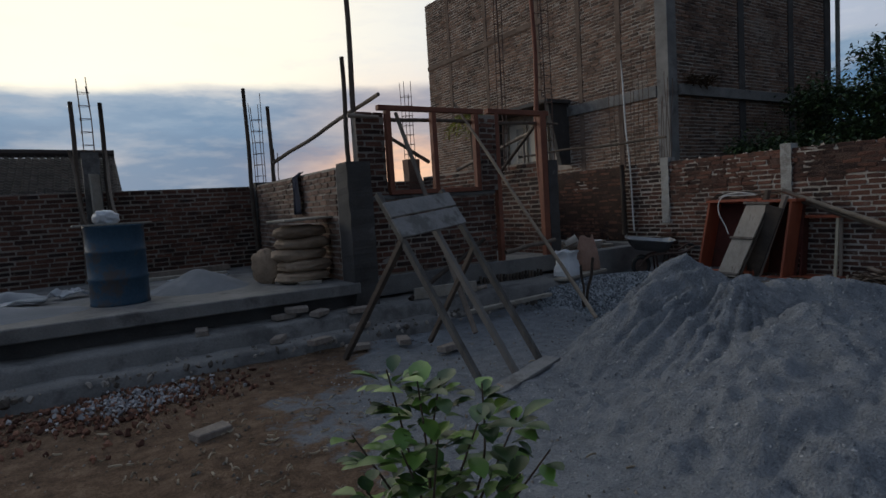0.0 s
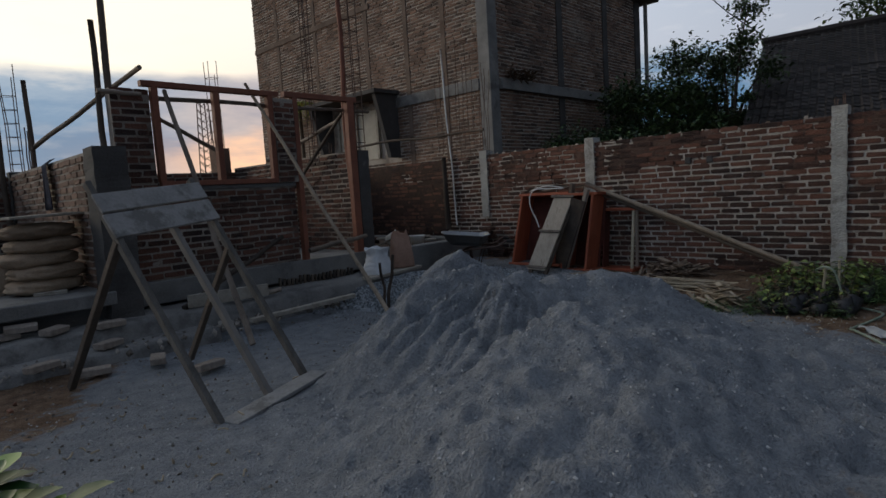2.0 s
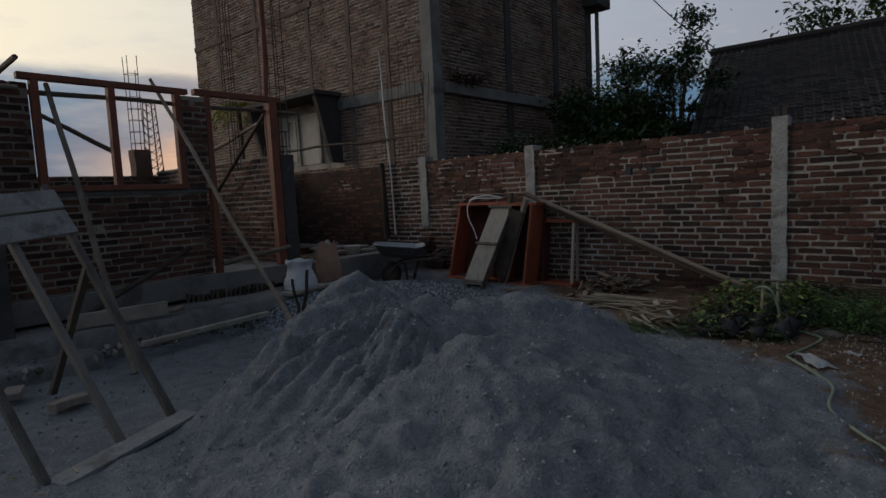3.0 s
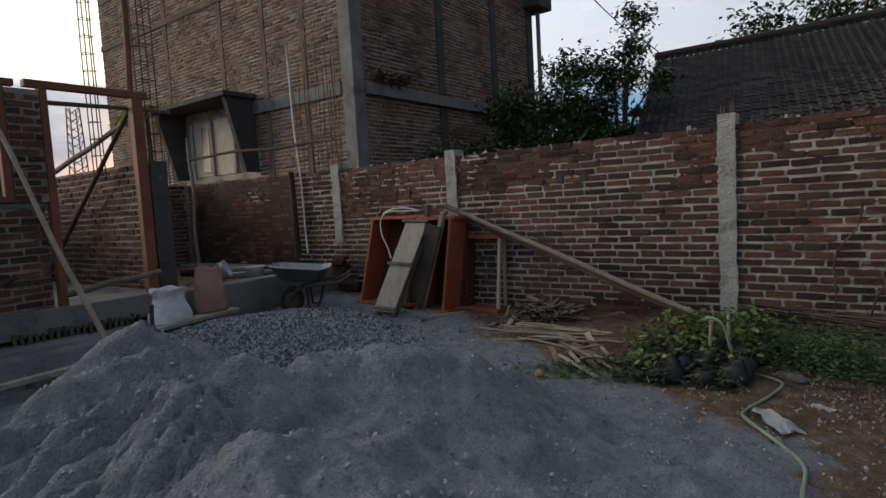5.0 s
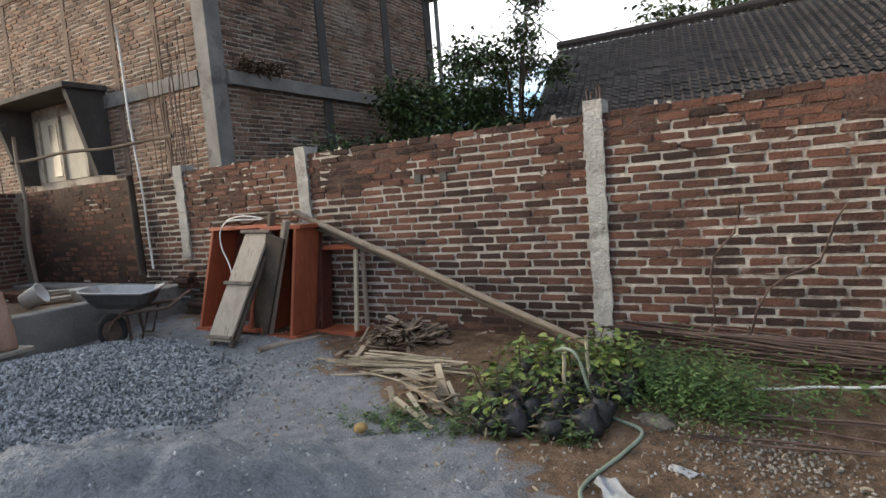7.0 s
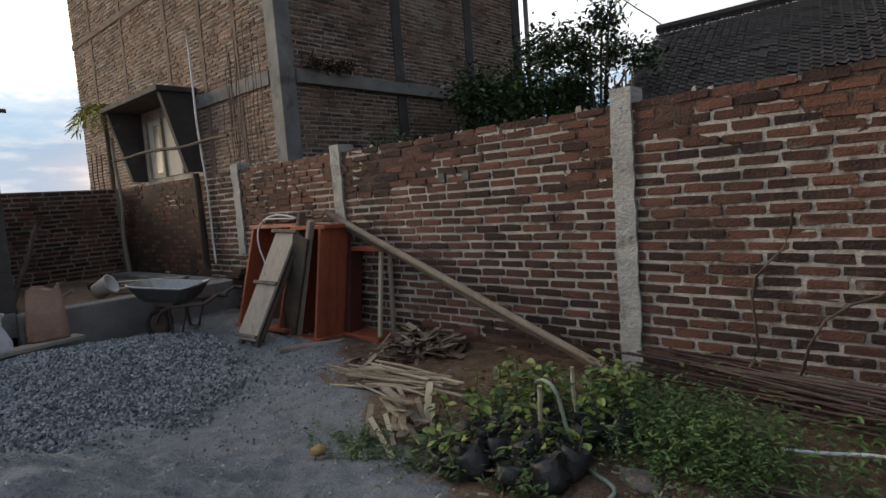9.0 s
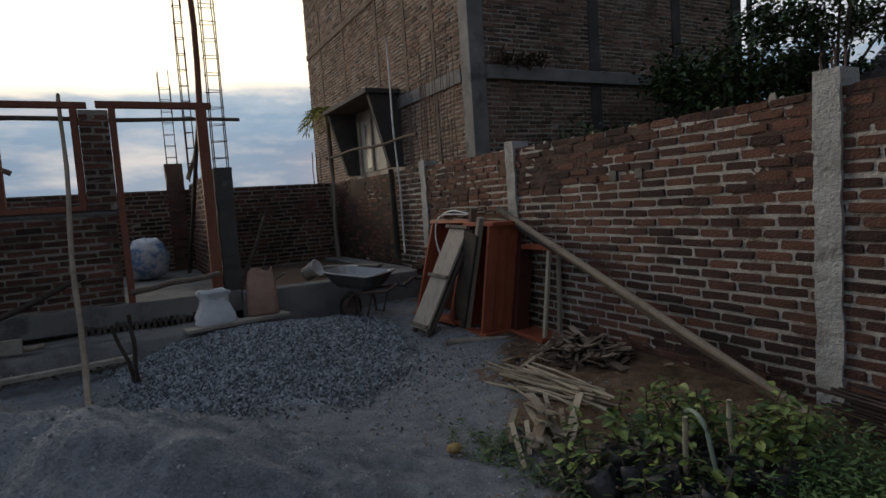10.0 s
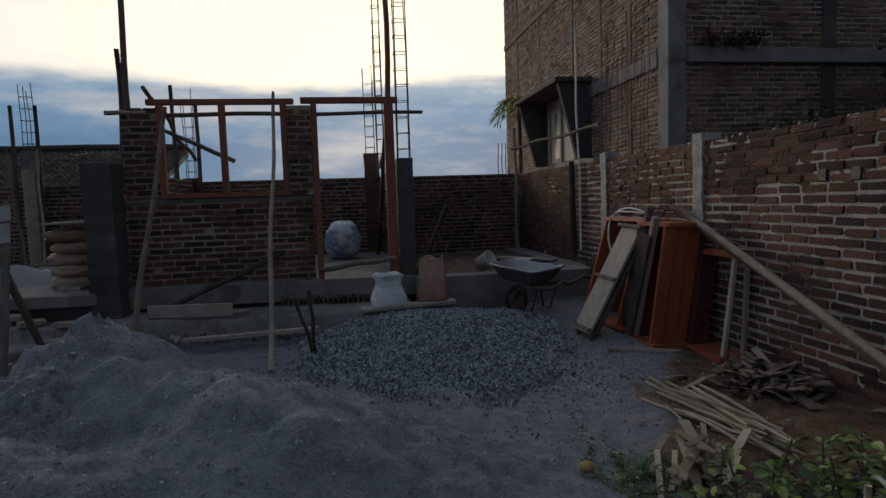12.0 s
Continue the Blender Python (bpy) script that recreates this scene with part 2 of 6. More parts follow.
RUBBER = mat("black_rubber", (0.02, 0.02, 0.02), (0.04, 0.04, 0.04), rough=0.8, bump=0.2)
TILE = mat("dark_clay_tile", (0.024, 0.020, 0.018), (0.066, 0.054, 0.048), coarse=1.2, fine=30, bump=0.5, depth=0.01, island=0.5)
PVC = mat("white_pvc", (0.55, 0.55, 0.53), (0.70, 0.70, 0.68), rough=0.5, coarse=6, fine=40, bump=0.1, spots=(0.40, 0.38, 0.34), spot_scale=6, spot_at=0.66)
HOSE = mat("pale_green_hose", (0.15, 0.195, 0.145), (0.29, 0.34, 0.27), rough=0.5, coarse=9, fine=60, bump=0.1)
CLOTH_BLUE = mat("dark_blue_cloth", (0.02, 0.028, 0.055), (0.045, 0.06, 0.11), rough=0.9, coarse=8, fine=120, bump=0.5)
BLUE_WHITE = mat("printed_blue_white_bag", (0.42, 0.46, 0.50), (0.66, 0.70, 0.73), rough=0.45, coarse=7, fine=20, bump=0.5, depth=0.02, spots=(0.05, 0.16, 0.38), spot_scale=4.5, spot_at=0.52)
CURTAIN = mat("pale_curtain", (0.36, 0.33, 0.27), (0.52, 0.49, 0.42), rough=0.9, coarse=4, fine=90, bump=0.3)
LEAF_DARK = leaf_mat("dark_foliage", (0.022, 0.04, 0.016), (0.075, 0.115, 0.035))
LEAF_SEEDLING = leaf_mat("seedling_leaf", (0.04, 0.075, 0.018), (0.21, 0.265, 0.065))
LEAF_WEED = leaf_mat("weed_leaf", (0.03, 0.064, 0.018), (0.092, 0.155, 0.043))
LEAF_PALM = leaf_mat("yellow_palm_leaf", (0.20, 0.22, 0.04), (0.42, 0.40, 0.08))
BARK = mat("bark", (0.055, 0.042, 0.03), (0.15, 0.115, 0.085), coarse=6, fine=50, bump=0.8, depth=0.01)
STRAW = mat("split_bamboo_offcut", (0.20, 0.16, 0.115), (0.43, 0.37, 0.28), coarse=8, fine=60, bump=0.4, depth=0.004, island=0.5)
POLYBAG = mat("black_polybag", (0.012, 0.012, 0.013), (0.03, 0.03, 0.032), rough=0.45, coarse=9, fine=50, bump=0.6, depth=0.01, spec=0.5)
GLASS = mat("dark_window_glass", (0.03, 0.035, 0.04), (0.05, 0.055, 0.06), rough=0.35, bump=0, spec=0.25)


# builders ----------------------------------------------------------------------------
def finish(bm, smooth=False):
    me = bpy.data.meshes.new("mesh")
    bm.normal_update()
    bm.to_mesh(me)
    bm.free()
    if smooth:
        me.polygons.foreach_set("use_smooth", [True] * len(me.polygons))
    return me


def thing(name, bm, material, label, category, group="", kind="", smooth=False):
    me = finish(bm, smooth)
    me.materials.append(material)
    ob = new(name, me)
    return tagged(ob, label, category, group, kind)


def empty(name, at, label, category, group=""):
    ob = new(name)
    ob.location = at
    return tagged(ob, label, category, group)


def part(name, bm, material, parent, label="", smooth=False):
    """A part built in world coordinates, hung under its thing."""
    me = finish(bm, smooth)
    me.materials.append(material)
    ob = new(name, me)
    ob.parent = parent
    above = parent.matrix_basis.copy()
    if parent.parent:
        above = parent.parent.matrix_basis @ parent.matrix_parent_inverse @ above
    ob.matrix_parent_inverse = above.inverted()
    return tagged(ob, label)


def box(bm, x0, x1, y0, y1, z0, z1, bevel=0.0, m=None):
    got = bmesh.ops.create_cube(bm, size=1)["verts"]
    for v in got:
        v.co = Vector((x0 + (v.co.x + 0.5) * (x1 - x0), y0 + (v.co.y + 0.5) * (y1 - y0), z0 + (v.co.z + 0.5) * (z1 - z0)))
    if bevel:
        es = {e for v in got for e in v.link_edges}
        got = bmesh.ops.bevel(bm, geom=list(es), offset=bevel, segments=1, affect="EDGES", profile=0.5)["verts"]
    if m:
        for v in {v for v in got}:
            v.co = m @ v.co
    return bm


def beam(bm, p, q, w, h, side=(0, 0, 1), bevel=0.004):
    """A squared timber from p to q: w across, h along the direction nearest to side."""
    p, q = Vector(p), Vector(q)
    d = q - p
    zax = d.normalized()
    yax = Vector(side) - zax * Vector(side).dot(zax)
    yax.normalize()
    xax = yax.cross(zax)
    m = Matrix((xax, yax, zax)).transposed().to_4x4()
    m.translation = p
    one = bmesh.new()
    box(one, -w / 2, w / 2, -h / 2, h / 2, 0, d.length, bevel)
    bmesh.ops.transform(one, matrix=m, verts=one.verts)
    tmp = bpy.data.meshes.new("tmp")
    one.to_mesh(tmp)
    one.free()
    bm.from_mesh(tmp)
    bpy.data.meshes.remove(tmp)
    return bm


def rod(bm, path, radius, seg=7, taper=1.0, knots=0.0):
    """A tube along a polyline; knots: swelling of a bamboo's nodes."""
    pts = [Vector(p) for p in path]
    rings = []
    n = len(pts)
    for i, p in enumerate(pts):
        d = (pts[min(i + 1, n - 1)] - pts[max(i - 1, 0)]).normalized()
        ref = Vector((0, 0, 1)) if abs(d.z) < 0.9 else Vector((1, 0, 0))
        a = d.cross(ref).normalized()
        b = d.cross(a)
        r = radius * (1 + (taper - 1) * i / max(n - 1, 1)) * (1 + (knots if i % 2 else 0))
        rings.append([bm.verts.new(p + a * math.cos(k * math.tau / seg) * r + b * math.sin(k * math.tau / seg) * r) for k in range(seg)])
    for r0, r1 in zip(rings, rings[1:]):
        for k in range(seg):
            bm.faces.new((r0[k], r0[(k + 1) % seg], r1[(k + 1) % seg], r1[k]))
    bm.faces.new(rings[0])
    bm.faces.new(rings[-1][::-1])
    return bm


def wavy(p, q, n=9, sway=0.02, seed=0):
    rnd = random.Random(seed)
    p, q = Vector(p), Vector(q)
    ph, pv = rnd.uniform(0, 6), rnd.uniform(0, 6)
    return [p.lerp(q, i / (n - 1)) + Vector((math.sin(ph + i * 0.9), math.cos(pv + i * 0.8), math.sin(pv + i))) * sway * math.sin(math.pi * i / (n - 1)) for i in range(n)]


def spin(bm, profile, centre, seg=28, squash=(1, 1)):
    """Turns (radius, height) pairs round a vertical axis."""
    rings = []
    for r, h in profile:
        rings.append([bm.verts.new((centre[0] + r * squash[0] * math.cos(k * math.tau / seg), centre[1] + r * squash[1] * math.sin(k * math.tau / seg), centre[2] + h)) for k in range(seg)])
    for r0, r1 in zip(rings, rings[1:]):
        for k in range(seg):
            bm.faces.new((r0[k], r0[(k + 1) % seg], r1[(k + 1) % seg], r1[k]))
    return bm


def pillow(bm, centre, size, yaw=0.0, power=2.6, rough=0.06, seed=0, n=20):
    """A filled sack: a swollen box with creases."""
    m = pose(*centre, 0, 0, yaw)
    got = bmesh.ops.create_uvsphere(bm, u_segments=n + 8, v_segments=n, radius=1)["verts"]
    off = Vector((seed * 3.1, seed * 1.7, 0))
    for v in got:
        c = v.co.copy()
        k = sum(abs(a) ** power for a in c) ** (-1 / power)
        c = c * k
        c *= 1 + rough * noise.noise(c * 2.3 + off) + rough * 0.5 * noise.noise(c * 6 + off)
        v.co = m @ Vector((c.x * size[0] / 2, c.y * size[1] / 2, c.z * size[2] / 2))
    return bm


def smooth(a):
    a = min(max(a, 0.0), 1.0)
    return a * a * (3 - 2 * a)


def hump(x, y, cx, cy, rx, ry, h, turn=0.0):
    c, s = math.cos(radians(turn)), math.sin(radians(turn))
    u, v = ((x - cx) * c + (y - cy) * s) / rx, (-(x - cx) * s + (y - cy) * c) / ry
    return h * max(0.0, 1 - math.sqrt(u * u + v * v + 0.012) + 0.11)


# ground ------------------------------------------------------------------------------
def ground_z(x, y):
    z = 0.02 + 0.10 * smooth((y - 3.4) / 1.6) * smooth((x - 4.2) / 1.2) + 0.08 * smooth((x - 6.0) / 1.6)
    z -= 0.05 * smooth((-x) / 2) + 0.04 * smooth((0.8 - y) / 2.0)
    near_by = smooth((14 - abs(x - 3)) / 6) * smooth((14 - abs(y - 3)) / 6)
    z += near_by * (0.035 * noise.noise(Vector((x * 0.9, y * 0.9, 0.3))) + 0.014 * noise.noise(Vector((x * 3.3, y * 3.3, 5.0))) + 0.007 * noise.noise(Vector((x * 11, y * 11, 9.0))))
    return z


def sand_z(x, y):
    """Height of the sand heap: two ridges with run-off gullies and a wide apron."""
    w = Vector((x * 1.1, y * 1.1, 2.0))
    dx, dy = x + 0.07 * noise.noise(w * 1.9), y + 0.07 * noise.noise(w * 1.9 + Vector((7, 3, 1)))
    a = hump(dx, dy, 3.70, 2.57, 0.98, 0.92, 0.82)
    b = hump(dx, dy, 4.50, 1.98, 1.25, 1.10, 0.60)
    c = hump(dx, dy, 3.52, 1.62, 1.45, 1.35, 0.56)
    d = hump(dx, dy, 3.92, 2.28, 0.95, 0.85, 0.67)
    e = hump(dx, dy, 3.62, 2.18, 0.90, 0.80, 0.66)
    f = hump(dx, dy, 4.24, 2.16, 1.05, 0.90, 0.61)
    apron = hump(dx, dy, 4.0, 1.7, 2.1, 1.9, 0.27)
    z = max(a, b, c, d, e, f, apron)
    if z <= 0:
        return -0.05
    turn = math.atan2(y - 2.25, x - 3.95)
    away = math.hypot(y - 2.25, x - 3.95)
    cut = abs(noise.noise(Vector((math.cos(turn) * 8.5, math.sin(turn) * 8.5, 4.0 + away * 0.6))))
    z -= smooth(z / 0.3) * smooth(away / 0.35) * (0.070 + 0.06 * noise.noise(Vector((x * 3.1, y * 3.1, 11.0)))) * (1 - 0.85 * smooth((away - 0.75) / 0.5)) * (1 - smooth(cut / 0.30)) * (0.08 + 0.92 * smooth((3.95 - x) / 0.45) * smooth((y - 1.6) / 0.6))
    rough = noise.turbulence(Vector((x * 2.6, y * 2.6, 1.0)), 5, True) - 0.55
    clod = noise.noise(Vector((x * 9, y * 9, 8.0)))
    z += smooth(z / 0.12) * (0.095 * rough + 0.06 * max(0.0, clod - 0.26) - 0.075 * max(0.0, -clod - 0.28))
    z += smooth(z / 0.10) * (0.012 * noise.noise(Vector((x * 18, y * 18, 3.0))) + 0.008 * noise.noise(Vector((x * 34, y * 34, 3.0))))
    return z - 0.03 + 0.03 * noise.noise(Vector((x * 2.5, y * 2.5, 6.0)))


def lines(lo, hi, step, far):
    inner = list(np.arange(lo, hi + 1e-6, step))
    out = []
    d, g = step, 1.5
    p = hi
    while p < far:
        d *= g
        p += d
        out.append(p)
    pre = []
    d, p = step, lo
    while p > -far:
        d *= g
        p -= d
        pre.append(p)
    return pre[::-1] + inner + out


def grid_mesh(xs, ys, height):
    vs = [(x, y, height(x, y)) for y in ys for x in xs]
    nx = len(xs)
    fs = [(j * nx + i, j * nx + i + 1, (j + 1) * nx + i + 1, (j + 1) * nx + i) for j in range(len(ys) - 1) for i in range(nx - 1)]
    me = bpy.data.meshes.new("sheet")
    me.from_pydata(vs, [], fs)
    me.polygons.foreach_set("use_smooth", [True] * len(fs))
    return me


def ground_material():
    m = bpy.data.materials.new("yard_ground")
    m.use_nodes = True
    nt = m.node_tree
    bsdf = nt.nodes["Principled BSDF"]
    co = nt.nodes.new("ShaderNodeTexCoord").outputs["Object"]
    big = node(nt, "ShaderNodeTexNoise", Vector=co, Scale=0.8, Detail=6.0, Roughness=0.6)
    mid = node(nt, "ShaderNodeTexNoise", Vector=co, Scale=9.0, Detail=5.0, Roughness=0.65)
    fine = node(nt, "ShaderNodeTexNoise", Vector=co, Scale=75.0, Detail=3.0, Roughness=0.7)
    cell = node(nt, "ShaderNodeTexVoronoi", Vector=co, Scale=42.0)
    xyz = node(nt, "ShaderNodeSeparateXYZ", Vector=co)
    soil = ramp(nt, arith(nt, "ADD", arith(nt, "MULTIPLY", mid.outputs[0], 0.6), arith(nt, "MULTIPLY", fine.outputs[0], 0.4)), [(0.36, (0.07, 0.046, 0.032)), (0.52, (0.165, 0.108, 0.071)), (0.66, (0.27, 0.192, 0.135))])
    dust = ramp(nt, arith(nt, "ADD", arith(nt, "MULTIPLY", mid.outputs[0], 0.5), arith(nt, "MULTIPLY", fine.outputs[0], 0.5)), [(0.35, (0.145, 0.158, 0.176)), (0.62, (0.298, 0.315, 0.337))])
    # spilt sand and cement dust lie round the heaps; bare soil further out
    px, py = arith(nt, "SUBTRACT", xyz.outputs[0], 3.70), arith(nt, "SUBTRACT", xyz.outputs[1], 2.65)
    e1 = arith(nt, "MULTIPLY", arith(nt, "SUBTRACT", arith(nt, "MULTIPLY", px, 0.8), arith(nt, "MULTIPLY", py, 0.6)), 0.36)
    e2 = arith(nt, "MULTIPLY", arith(nt, "ADD", arith(nt, "MULTIPLY", px, 0.6), arith(nt, "MULTIPLY", py, 0.8)), 0.40)
    e2 = arith(nt, "SUBTRACT", arith(nt, "MULTIPLY", arith(nt, "MAXIMUM", e2, 0.0), 0.45), arith(nt, "MINIMUM", e2, 0.0))
    away = arith(nt, "SQRT", arith(nt, "ADD", arith(nt, "MULTIPLY", e1, e1), arith(nt, "MULTIPLY", e2, e2)))
    spill = arith(nt, "ADD", away, arith(nt, "MULTIPLY", arith(nt, "SUBTRACT", big.outputs[0], 0.5), 0.9))
    spill = arith(nt, "ADD", spill, arith(nt, "MULTIPLY", arith(nt, "SUBTRACT", mid.outputs[0], 0.5), 0.35))
    colour = blend(nt, ramp(nt, spill, [(0.93, (0, 0, 0)), (1.25, (1, 1, 1))]), dust, soil)
    chips = ramp(nt, cell.outputs["Distance"], [(0.10, (1, 1, 1)), (0.16, (0, 0, 0))])
    rare = ramp(nt, node(nt, "ShaderNodeTexNoise", Vector=co, Scale=13.0, Detail=2.0).outputs[0], [(0.56, (0, 0, 0)), (0.64, (0.7, 0.7, 0.7))])
    colour = blend(nt, arith(nt, "MULTIPLY", chips, rare), colour, (0.36, 0.34, 0.31))
    nt.links.new(colour, bsdf.inputs["Base Color"])
    bsdf.inputs["Roughness"].default_value = 0.95
    bsdf.inputs["Specular IOR Level"].default_value = 0.2
    h = arith(nt, "ADD", arith(nt, "MULTIPLY", mid.outputs[0], 1.5), arith(nt, "ADD", fine.outputs[0], arith(nt, "MULTIPLY", chips, 0.4)))
    bp = node(nt, "ShaderNodeBump", Height=h, Strength=1.0, Distance=0.03)
    nt.links.new(bp.outputs[0], bsdf.inputs["Normal"])
    return m


me = grid_mesh(lines(-1.6, 8.0, 0.045, 900), lines(-1.6, 6.2, 0.045, 900), ground_z)
YARD = ground_material()
me.materials.append(YARD)
tagged(new("ground", me), "bare brown earth strewn with grey sand and cement dust", "ground", kind="structure")

me = grid_mesh(list(np.arange(1.1, 6.5, 0.022)), list(np.arange(-0.25, 4.3, 0.022)), lambda x, y: max(sand_z(x, y) + ground_z(x, y), ground_z(x, y) - 0.04))
me.materials.append(YARD)
tagged(new("sand_heap", me), "large heap of grey building sand with run-off gullies on the ground", "sand heap", kind="stuff")


def stones(name, count, spread, size, material, label, category, seed):
    """Loose broken stones as one mesh; spread gives a place."""
    rnd = random.Random(seed)
    vs, fs = [], []
    base = [(1, 0, 0), (-1, 0, 0), (0, 1, 0), (0, -1, 0), (0, 0, 1), (0, 0, -1), (0.6, 0.6, 0.5), (-0.6, 0.5, -0.5)]
    tri = [(0, 6, 4), (6, 2, 4), (2, 1, 4), (1, 3, 4), (3, 0, 4), (0, 2, 6), (2, 0, 5), (1, 2, 7), (7, 2, 5), (1, 7, 5), (3, 1, 5), (0, 3, 5)]
    for _ in range(count):
        x, y, z = spread(rnd)
        s = rnd.uniform(*size)
        e = Euler((rnd.uniform(0, 6), rnd.uniform(0, 6), rnd.uniform(0, 6))).to_matrix()
        k = len(vs)
        sx, sy, sz = s * rnd.uniform(0.7, 1.3), s * rnd.uniform(0.6, 1.1), s * rnd.uniform(0.4, 0.8)
        for b in base:
            p = e @ Vector((b[0] * sx * rnd.uniform(0.75, 1.15), b[1] * sy * rnd.uniform(0.75, 1.15), b[2] * sz))
            vs.append((x + p.x, y + p.y, z + p.z))
        fs += [(a + k, b + k, c + k) for a, b, c in tri]
    me = bpy.data.meshes.new(name)
    me.from_pydata(vs, [], fs)
    me.materials.append(material)
    return tagged(new(name, me), label, category, kind="stuff")


def gravel_top(x, y):
    """Height of the heap over the ground; it thins out at the plank and towards the yard."""
    t = max(hump(x, y, 5.62, 4.55, 1.15, 1.2, 0.20), hump(x, y, 5.75, 4.05, 0.90, 1.0, 0.10))
    edge = 5.26 + 0.19 * (x - 5.03) - y
    if x < 6.1:
        t = min(t, 0.05 + max(edge, 0) * 0.33)
    return t


def gravel_z(x, y):
    t = gravel_top(x, y)
    return ground_z(x, y) + max(t, 0) + 0.015 * noise.noise(Vector((x * 5, y * 5, 0)))


def gravel_spot(rnd):
    while True:
        x, y = rnd.uniform(4.2, 6.75), rnd.uniform(2.95, 5.6)
        t = gravel_top(x, y)
        if rnd.random() < 0.06 + 0.94 * smooth((t - 0.03 * noise.noise(Vector((x * 3, y * 3, 1)))) / 0.05):
            return x, y, gravel_z(x, y) + rnd.uniform(-0.006, 0.014)


me = grid_mesh(list(np.arange(4.1, 6.9, 0.05)), list(np.arange(2.9, 5.75, 0.05)), lambda x, y: gravel_z(x, y) - 0.012 - 0.03 * smooth(1 - (gravel_z(x, y) - ground_z(x, y)) / 0.05))
me.materials.append(GRAVEL)
heap = tagged(new("gravel_heap", me), "low heap of blue-grey crushed stone spread on the ground", "gravel heap", kind="stuff")
stones("gravel", 16000, gravel_spot, (0.009, 0.019), GRAVEL, "loose blue-grey crushed stones lying on their heap", "gravel", 3)


stones("gravel_scatter", 1500, lambda r: (lambda x, y: (x, y, ground_z(x, y) + 0.003))(r.gauss(6.55, 0.45), r.gauss(3.7, 0.65)), (0.004, 0.013), GRAVEL, "loose grey stones and crumbs scattered before the formwork", "pebbles", 4)
PEBBLE_GREY = mat("grey_clods", (0.17, 0.18, 0.195), (0.40, 0.41, 0.42), coarse=20, fine=80, bump=0.3, island=0.9)


def sand_spot(rnd):
    while True:
        x, y = rnd.uniform(1.4, 6.2), rnd.uniform(0.0, 4.2)
        z = max(sand_z(x, y), 0) + ground_z(x, y)
        if sand_z(x, y) > 0.0 or rnd.random() < 0.5:
            return x, y, z


stones("sand_pebbles", 4200, sand_spot, (0.004, 0.013), PEBBLE_GREY, "small pale pebbles and clods scattered over the sand", "pebbles", 7)


def yard_spot(rnd):
    x, y = rnd.uniform(-1.2, 7.3), rnd.uniform(-0.6, 5.0)
    return x, y, ground_z(x, y) + 0.002


PEBBLE = mat("mixed_pebbles", (0.09, 0.078, 0.066), (0.29, 0.265, 0.235), coarse=20, fine=80, bump=0.3, island=0.8)
stones("yard_pebbles", 3000, yard_spot, (0.004, 0.015), PEBBLE, "loose pebbles and chips strewn over the bare earth", "pebbles", 8)


# masonry -------------------------------------------------------------------------------
def brick_spots(length, z0, z1, course, unit, joint, seed, holes=()):
    """Running bond: (start, end, bottom, top, proud) for each brick of a wall face; holes: (a0, a1, z0, z1)."""
    rnd = random.Random(seed)
    out = []
    row = 0
    z = z0
    while z + course - joint <= z1 + 0.02:
        a = -unit * (0.5 if row % 2 else 0.0) + rnd.uniform(-0.02, 0.02)
        while a < length:
            step = unit * rnd.uniform(0.955, 1.045)
            lo, hi = max(a, 0.0), min(a + step - joint * rnd.uniform(0.75, 1.35), length)
            if hi - lo > 0.035 and not any(lo < h1 - 0.02 and hi > h0 + 0.02 and z < t - 0.02 and z + course - joint > b + 0.02 for h0, h1, b, t in holes):
                dz = rnd.uniform(-0.004, 0.004)
                out.append((lo, hi, z + dz, z + dz + (course - joint) * rnd.uniform(0.93, 1.05), rnd.uniform(0.002, 0.015)))
            a += step
        z += course
        row += 1
    return out


def chip(lo, hi, b, t, out, place, rnd):
    """A brick's proud face with worn corners and an uneven outline, drawn in from its bed."""
    j = lambda: rnd.uniform(-0.0055, 0.0055)
    e, c = 0.003, min(0.007, (t - b) * 0.14)
    ring = [(lo + c * rnd.uniform(0.5, 1.6), b), (hi - c * rnd.uniform(0.5, 1.6), b), (hi, b + c * rnd.uniform(0.4, 1.2)), (hi, t - c * rnd.uniform(0.4, 1.2)),
            (hi - c * rnd.uniform(0.5, 1.6), t), (lo + c * rnd.uniform(0.5, 1.6), t), (lo, t - c * rnd.uniform(0.4, 1.2)), (lo, b + c * rnd.uniform(0.4, 1.2))]
    ma, mz = (lo + hi) / 2, (b + t) / 2
    front = [(a + j() + (e if a < ma else -e), z + j() + (e if z < mz else -e)) for a, z in ring]
    return [place(a, -0.01, z) for a, z in ring] + [place(a, out + j() * 0.7, z) for a, z in front]


CHIP_FACES = [tuple(range(8, 16))] + [(k, (k + 1) % 8, 8 + (k + 1) % 8, 8 + k) for k in range(8)]


def bricks_mesh(name, spots, place, material, parent, seed, label=""):
    rnd = random.Random(seed)
    vs, fs = [], []
    for lo, hi, b, t, out in spots:
        k = len(vs)
        vs += chip(lo, hi, b, t, out, place, rnd)
        fs += [tuple(i + k for i in f) for f in CHIP_FACES]
    me = bpy.data.meshes.new(name)
    me.from_pydata(vs, [], fs)
    me.materials.append(material)
    ob = new(name, me)
    ob.parent = parent
    return tagged(ob, label, kind="stuff")


def along_x(x0, y):       # a face that looks towards -y
    return lambda a, out, z: (x0 + a, y - out, z)


def along_y(x, y1):       # a face that looks towards -x, running from far to near
    return lambda a, out, z: (x - out, y1 - a, z)


def wall(name, x0, x1, y0, y1, z0, z1, material, label):
    bm = bmesh.new()
    box(bm, x0, x1, y0, y1, z0, z1)
    return thing(name, bm, material, label, "wall", kind="structure")


